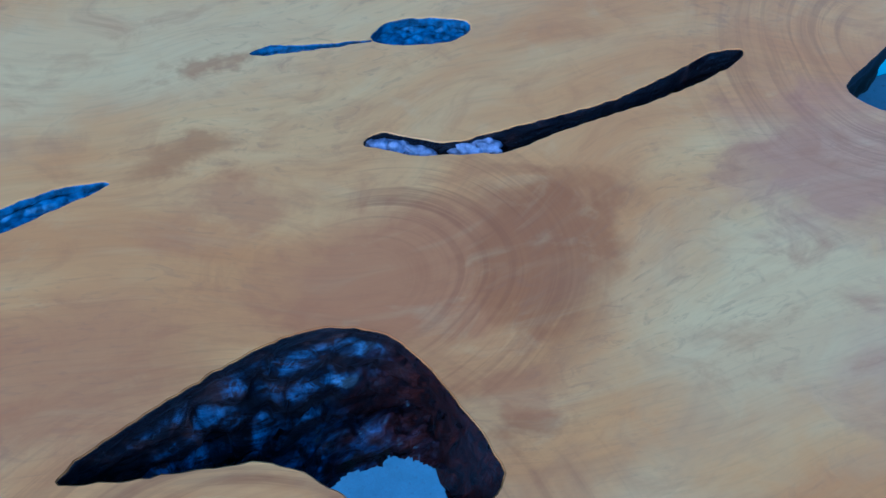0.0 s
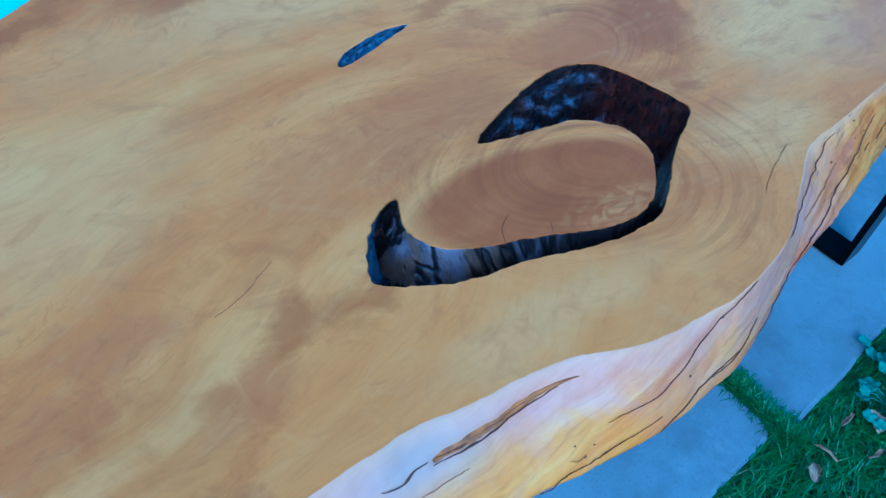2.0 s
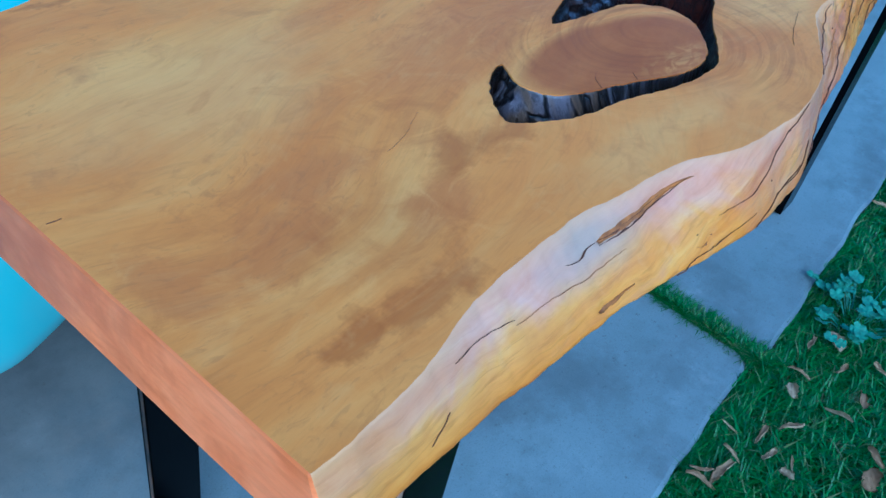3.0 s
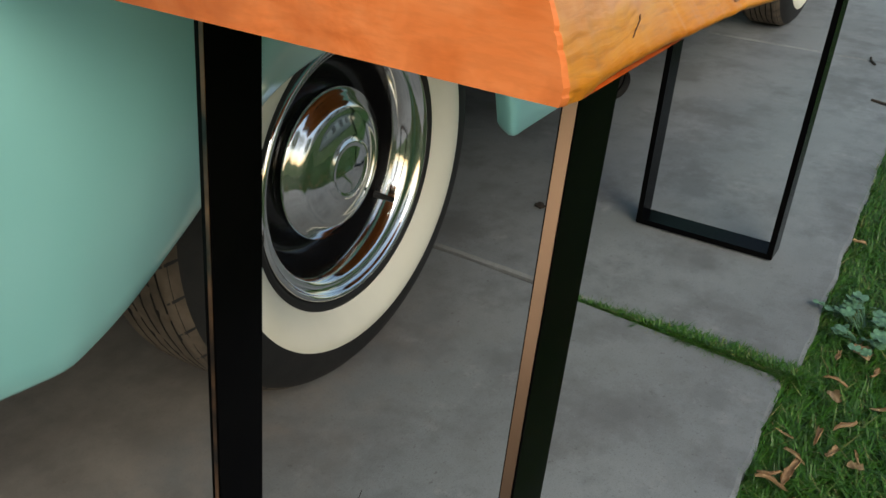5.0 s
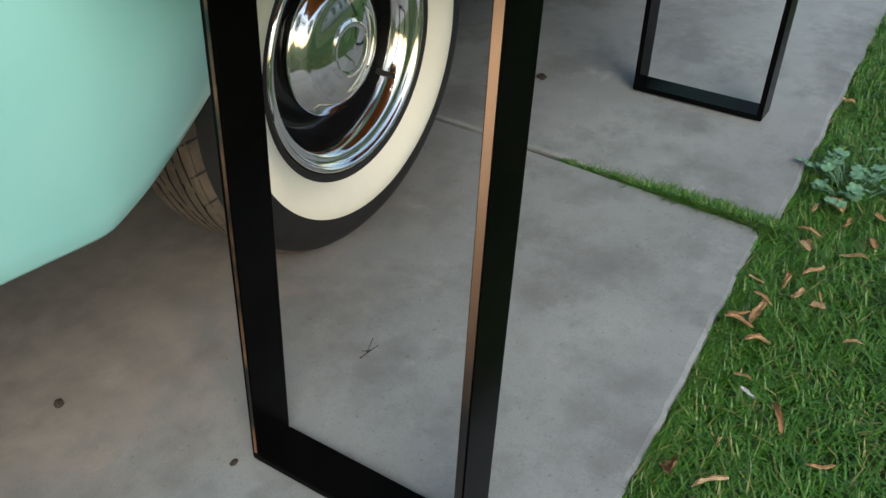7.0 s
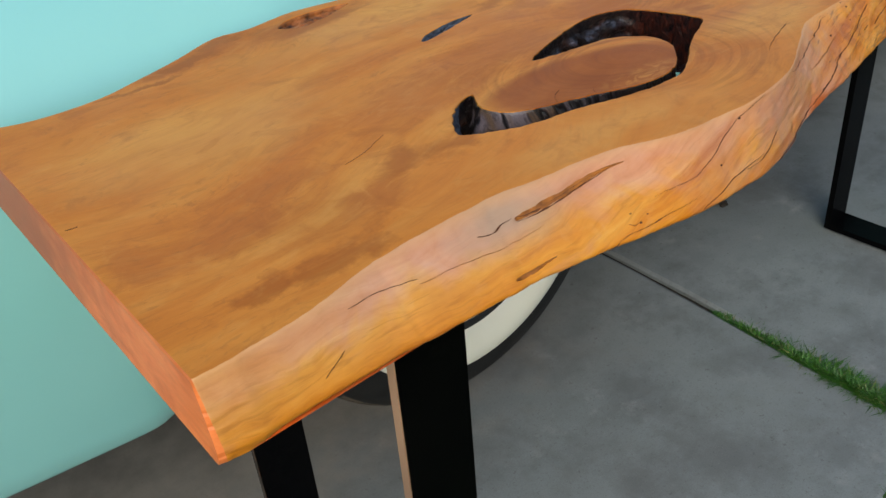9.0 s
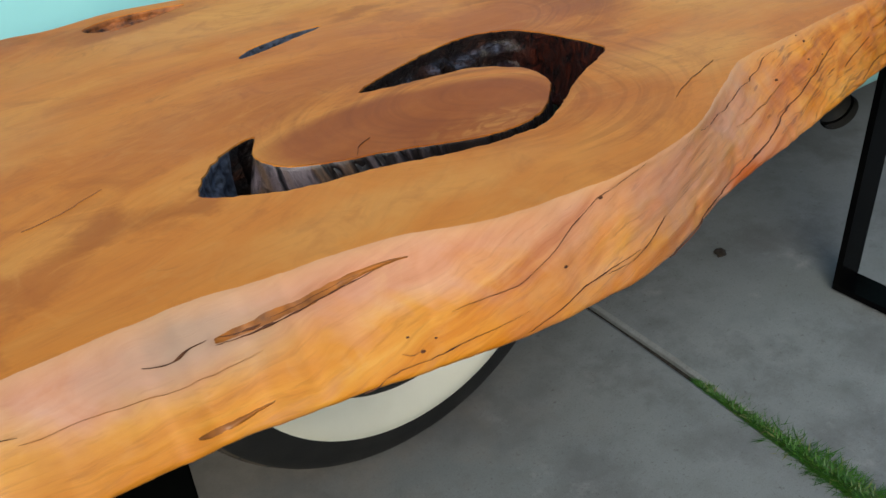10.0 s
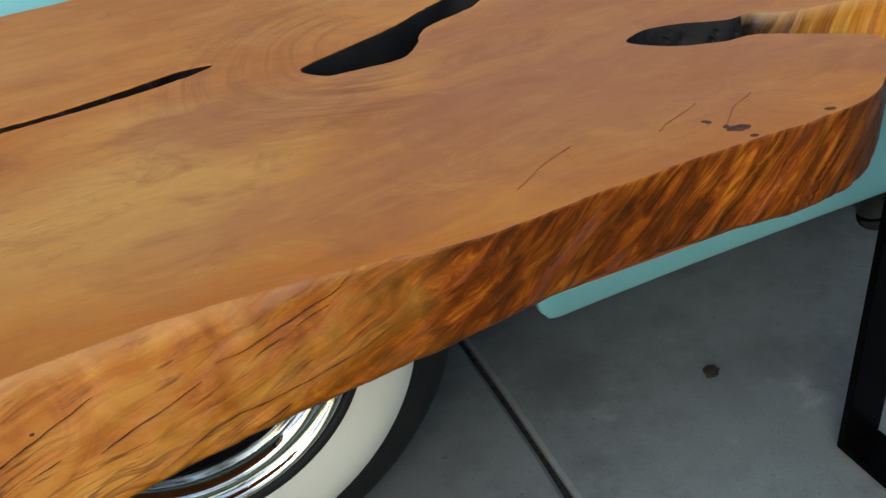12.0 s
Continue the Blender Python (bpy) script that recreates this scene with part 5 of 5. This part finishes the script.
for x, t, r in ((0.488, 0.1, 0.0022), (0.484, 0.27, 0.0018), (0.484, 0.02, 0.0012), (0.449, 0.29, 0.0022), (0.178, 0.58, 0.0012), (0.193, 0.64, 0.0012), (0.184, 0.69, 0.0018), (0.278, 0.10, 0.002), (0.25, 0.47, 0.0018), (0.5, 0.3, 0.0013)):
    i = min(range(len(FRONT_LINE)), key=lambda k: abs(FRONT_LINE[k].x - x))
    p, n = edge_surface(FRONT_LINE, i, t), edge_normal(FRONT_LINE, i)
    n = (n * 0.7 + Vector((0, 0, 0.7))).normalized()
    bm = bmesh.new()
    bmesh.ops.create_icosphere(bm, subdivisions=2, radius=0.42 * r, matrix=Matrix.Translation(p) @ n.to_track_quat("Z", "Y").to_matrix().to_4x4() @ Matrix.Diagonal((1.5, 0.9, 0.5, 1)))
    part("pin_knot", bm, CRACK, table, "small dark pin knot")

for x, y, r, turn in ((0.7595, 0.263, 0.0015, -35), (0.7655, 0.2525, 0.0027, -25), (0.7625, 0.2560, 0.0012, 40), (0.7665, 0.2438, 0.0011, -20), (0.8025, 0.2450, 0.0014, -10)):
    bm = bmesh.new()
    bmesh.ops.create_icosphere(bm, subdivisions=3, radius=r)
    for v in bm.verts:
        v.co *= 1 + 0.8 * noise.noise(v.co * 420 + Vector((x * 70, y * 90, 0)))
        v.co.x *= 1.5
        v.co.z *= 0.12
    ob = part("knot_hole", bm, CRACK, table, "small ragged black knot hole")
    ob.matrix_world = pose(x, y, TOPZ, 0, 0, turn)

# ---- on the ground ----
def curled_leaf(m, length, width, curl, name="dry_leaf"):
    """A dry leaf rolled along its midrib, bent and twisted."""
    bm = bmesh.new()
    rows = []
    seed = length * 900 + curl * 7
    bend, twist = 0.22 * math.sin(seed), 1.1 * math.sin(seed * 1.7)
    for i in range(13):
        t = i / 12
        w = width * (1 + 0.45 * noise.noise((t * 8, seed, 2))) * (0.30 + 0.70 * math.sin(math.pi * min(1, 0.10 + 0.9 * t)) ** 0.6) * (1 + 0.3 * noise.noise((t * 3, seed, 0))) * min(1, (1 - t) / 0.12 + 0.15)
        roll = curl * (0.75 + 0.4 * noise.noise((t * 2.2, seed, 5)))
        row = []
        for j in range(11):
            u = (j - 5) / 5 + 0.06 * noise.noise((t * 6, j, seed))
            a = u * roll + twist * (t - 0.5)
            r = w / max(roll, 0.4) * (1 + 0.35 * noise.noise((t * 9, u * 4, seed)))
            r *= 1 + 0.30 * noise.noise((t * 16, u * 6, seed + 4))
            row.append(Vector(((t - 0.5) * length + 0.1 * width * noise.noise((u * 3, t * 5, seed)), r * math.sin(a) + bend * length * (t - 0.5) ** 2, r * (1 - math.cos(a)) + 0.07 * length * math.sin(t * math.pi * 1.6 + seed))))
        rows.append(row)
    grid(bm, rows)
    bmesh.ops.solidify(bm, geom=bm.faces[:], thickness=0.0005)
    ob = part(name, bm, LEAF)
    ob.matrix_world = m
    return ob


rng = random.Random(11)
LEAVES = [(0.979, 0.16), (0.903, 0.149), (1.017, 0.13), (0.727, 0.184), (0.749, 0.142), (0.686, 0.159), (0.629, 0.179), (0.644, 0.159), (0.73, 0.086), (0.791, -0.01), (0.833, -0.0), (1.439, 0.211), (1.522, 0.145), (1.899, 0.163), (0.962, 0.1), (0.611, 0.171), (0.584, 0.136), (0.71, 0.084), (0.862, 0.143), (0.87, 0.07), (0.924, 0.052), (0.448, 0.067), (0.364, 0.119), (0.293, 0.155), (0.297, 0.106), (0.202, 0.146), (0.249, 0.114), (0.394, -0.001), (0.5, 0.13), (0.207, 0.034), (0.176, 0.085), (0.793, 0.113), (1.008, 0.053), (1.123, -0.016), (1.301, 0.035), (0.654, 0.02), (0.954, -0.057), (0.722, 0.118)]
for x, y in LEAVES:
    y = min(y, grass_edge(x) - 0.012)
    size = rng.uniform(0.028, 0.054)
    crumpled = rng.random() < 0.4 and not (0.6 < x < 0.76 and y > 0.13)
    ob = curled_leaf(pose(x, y, 0.010, rng.uniform(-25, 25), rng.uniform(-20, 20), rng.uniform(0, 360)), size * (0.8 if crumpled else 1), size * (rng.uniform(0.22, 0.34) if crumpled else rng.uniform(0.14, 0.24)), rng.uniform(1.1, 2.0) if crumpled else rng.uniform(2.2, 3.8))
    tagged(ob, "curled tan dry leaf lying on the grass", "leaf", "fallen leaves on the lawn")
for x, y, a in ((0.469, 0.115, 70), (0.234, 0.034, 20), (1.422, 0.124, 30)):
    bm = bmesh.new()
    rows = [[Vector((0.026 * (i / 5 - 0.5), 0.010 * (j / 3 - 0.5) * math.sin(0.5 + 2.2 * i / 5), 0.003 * fbm((i, j, x), 0.7, 2))) for j in range(4)] for i in range(6)]
    grid(bm, rows)
    bmesh.ops.solidify(bm, geom=bm.faces[:], thickness=0.0006)
    ob = part("paper_scrap", bm, PAPER)
    ob.matrix_world = pose(x, y, 0.014, 12, -8, a)
    tagged(ob, "small crumpled white scrap lying in the grass", "litter", "white scraps")


def weed_leaf(bm, c, r, turn, tilt):
    """A round lobed leaf on a stalk."""
    m = Matrix.Translation(c) @ pose(0, 0, 0, tilt, tilt * 0.5, turn)
    hub = bm.verts.new(m @ Vector((0, 0, -0.12 * r)))
    ring = []
    for k in range(30):
        a = k * math.tau / 30
        rr = r * (0.82 + 0.18 * abs(math.cos(2.5 * a))) * (0.35 + 0.65 * min(1, abs(a - math.pi) / 0.1 + 0.35) if abs(a - math.pi) < 0.1 else 1)
        ring.append(bm.verts.new(m @ Vector((rr * math.cos(a), rr * math.sin(a), 0.10 * r * math.cos(5 * a)))))
    for k in range(30):
        bm.faces.new((hub, ring[k], ring[(k + 1) % 30]))


weed = thing("weed", "low grey-green mallow weed with lobed leaves in the lawn", "weed", pose(1.11, 0.125, -0.02))
for _ in range(46):
    a, d = rng.uniform(0, math.tau), 0.11 * math.sqrt(rng.random())
    p = Vector((d * math.cos(a) * 1.1, d * math.sin(a) * 0.75, 0.03 + 0.028 * rng.random()))
    if p.y > 0.06:
        p.y = 0.05
    bm = bmesh.new()
    weed_leaf(bm, p, rng.uniform(0.009, 0.016), rng.uniform(0, 360), rng.uniform(-28, 28))
    tube(bm, [Vector((p.x * 0.3, p.y * 0.3, 0)), p * 0.7, p + Vector((0, 0, -0.002))], 0.0009, 5)
    part("leaf", bm, WEED, weed)
for p, r in (((0.015, 0.075, 0.032), 0.016), ((0.03, 0.1, 0.03), 0.013)):
    bm = bmesh.new()
    weed_leaf(bm, Vector(p), r, 40, 12)
    tube(bm, [Vector((0, 0.02, 0.01)), Vector(p) * 0.7 + Vector((0, 0, 0.012)), Vector(p)], 0.0009, 5)
    part("leaf", bm, WEED, weed)

DIRT = plain("dark_debris", (0.03, 0.022, 0.016), 0.9, 0, 200, 0.4)
for x, y, r in ((-0.038, 0.888, 0.006), (0.015, 0.618, 0.0045), (1.215, 0.821, 0.010)):
    bm = bmesh.new()
    bmesh.ops.create_icosphere(bm, subdivisions=3, radius=r)
    for v in bm.verts:
        v.co *= 1 + 0.45 * noise.noise(v.co * 160)
        v.co.z *= 0.45
        v.co.x *= 1.35
    ob = part("clod", bm, DIRT)
    ob.matrix_world = pose(x, y, r * 0.3, 0, 0, 40 * r * 1000)
    tagged(ob, "small dark clod of dirt on the concrete", "debris", "clods on the driveway")
twig = thing("twig", "small dark dry twig lying on the concrete", "twig", pose(0.268, 0.597, 0.003, 0, 0, -20) @ Matrix.Scale(0.72, 4))
for line in ([(-0.024, -0.004, 0), (0, 0, 0.001), (0.026, 0.006, 0)], [(-0.004, 0, 0.001), (0.012, 0.014, 0.003), (0.03, 0.03, 0.002)], [(0.004, 0.001, 0.001), (-0.012, 0.008, 0.003)]):
    bm = bmesh.new()
    tube(bm, [Vector(p) for p in line], lambda t: 0.0011 - 0.0006 * t, 6)
    part("stalk", bm, DIRT, twig)
for x, y, a in ((2.946, 0.437, 20), (2.468, 0.317, 70)):
    bm = bmesh.new()
    tube(bm, [Vector((-0.04, 0, 0.003)), Vector((0, 0.006, 0.006)), Vector((0.05, -0.004, 0.003))], 0.004, 6)
    ob = part("grass_clipping", bm, DIRT)
    ob.matrix_world = pose(x, y, 0, 0, 0, a)
    tagged(ob, "dark dried grass clipping on the concrete", "debris", "clippings on the driveway")

# ---- behind the camera: what the chrome mirrors ----
house = thing("house", "white plastered single-storey house across the lawn", "house", pose(9.0, -13.0, 0, 0, 0, 0))
bm = bmesh.new()
box(bm, (-6, -4, 0), (6, 4, 3.1))
part("wall", bm, PLASTER, house)
bm = bmesh.new()
vs = [bm.verts.new(p) for p in ((-6.5, -4.6, 3.0), (6.5, -4.6, 3.0), (6.5, 4.6, 3.0), (-6.5, 4.6, 3.0), (-6.5, 0, 5.0), (6.5, 0, 5.0))]
for q in ((0, 1, 5, 4), (2, 3, 4, 5), (1, 2, 5), (3, 0, 4), (3, 2, 1, 0)):
    bm.faces.new([vs[k] for k in q])
part("roof", bm, ROOF, house, smooth=False)
for x in (-4.2, -1.4, 1.4, 4.2):
    bm = bmesh.new()
    box(bm, (x - 0.6, 4.0, 1.0), (x + 0.6, 4.03, 2.3))
    part("window", bm, GLASS, house, smooth=False)
tree = thing("tree", "yellow-green broadleaf tree on the lawn", "tree", pose(-1.0, -12.0, 0))
bm = bmesh.new()
tube(bm, [Vector((0, 0, -0.1)), Vector((0.1, 0, 1.2)), Vector((0, 0.1, 2.6)), Vector((0.1, 0.2, 4.2))], lambda t: 0.2 - 0.13 * t, 10)
for k in range(5):
    a = k * 1.3
    tube(bm, [Vector((0, 0.1, 2.2 + 0.25 * k)), Vector((0.8 * math.cos(a), 0.8 * math.sin(a), 3.0 + 0.3 * k)), Vector((1.6 * math.cos(a), 1.6 * math.sin(a), 3.5 + 0.35 * k))], lambda t: 0.07 - 0.05 * t, 6)
part("trunk", bm, BARK, tree)
verts, faces = [], []
for _ in range(5200):
    d = Vector((rng.gauss(0, 1), rng.gauss(0, 1), rng.gauss(0, 0.8))).normalized() * (rng.random() ** 0.4)
    c = Vector((d.x * 2.3, d.y * 2.3, 4.1 + d.z * 1.9))
    if noise.noise(c * 0.9) < -0.12:
        continue
    u = Vector((rng.gauss(0, 1), rng.gauss(0, 1), rng.gauss(0, 1))).normalized() * 0.09
    v = u.orthogonal().normalized() * 0.05
    n = len(verts)
    verts += [c - u, c + v, c + u, c - v]
    faces.append((n, n + 1, n + 2, n + 3))
me = bpy.data.meshes.new("crown")
me.from_pydata(verts, [], faces)
me.materials.append(CROWN)
ob = new("crown", me)
ob.parent = tree
tagged(ob, "yellow-green leaves", kind="stuff")

# pale stony lumps lodged in the long slit
PALE = plain("pale_mineral", (0.30, 0.215, 0.21), 0.5, 0, 260, 0.7)
for x, y, r in ((0.408, 0.4640, 0.0055), (0.416, 0.4615, 0.0050), (0.425, 0.4575, 0.0040), (0.447, 0.4525, 0.0052), (0.455, 0.4515, 0.0046)):
    bm = bmesh.new()
    bmesh.ops.create_icosphere(bm, subdivisions=3, radius=r)
    for v in bm.verts:
        v.co *= 1 + 0.9 * noise.noise(v.co * 330 + Vector((x * 90, 0, 0)))
        v.co.x *= 1.5
        v.co.z *= 0.6
    ob = part("mineral_lump", bm, PALE, table, "pale lump lodged in a slit")
    ob.matrix_world = pose(x, y, TOPZ - 0.0050, 0, 0, -25)
# earth in the joint
bm = bmesh.new()
box(bm, (0.86, 0.2, -0.06), (0.96, 1.6, -0.011))
tagged(part("trim", bm, plain("joint_earth", (0.045, 0.04, 0.033), 0.95, 0, 150, 0.6), smooth=False), "dark earth filling the joint between slabs", "joint", kind="structure")
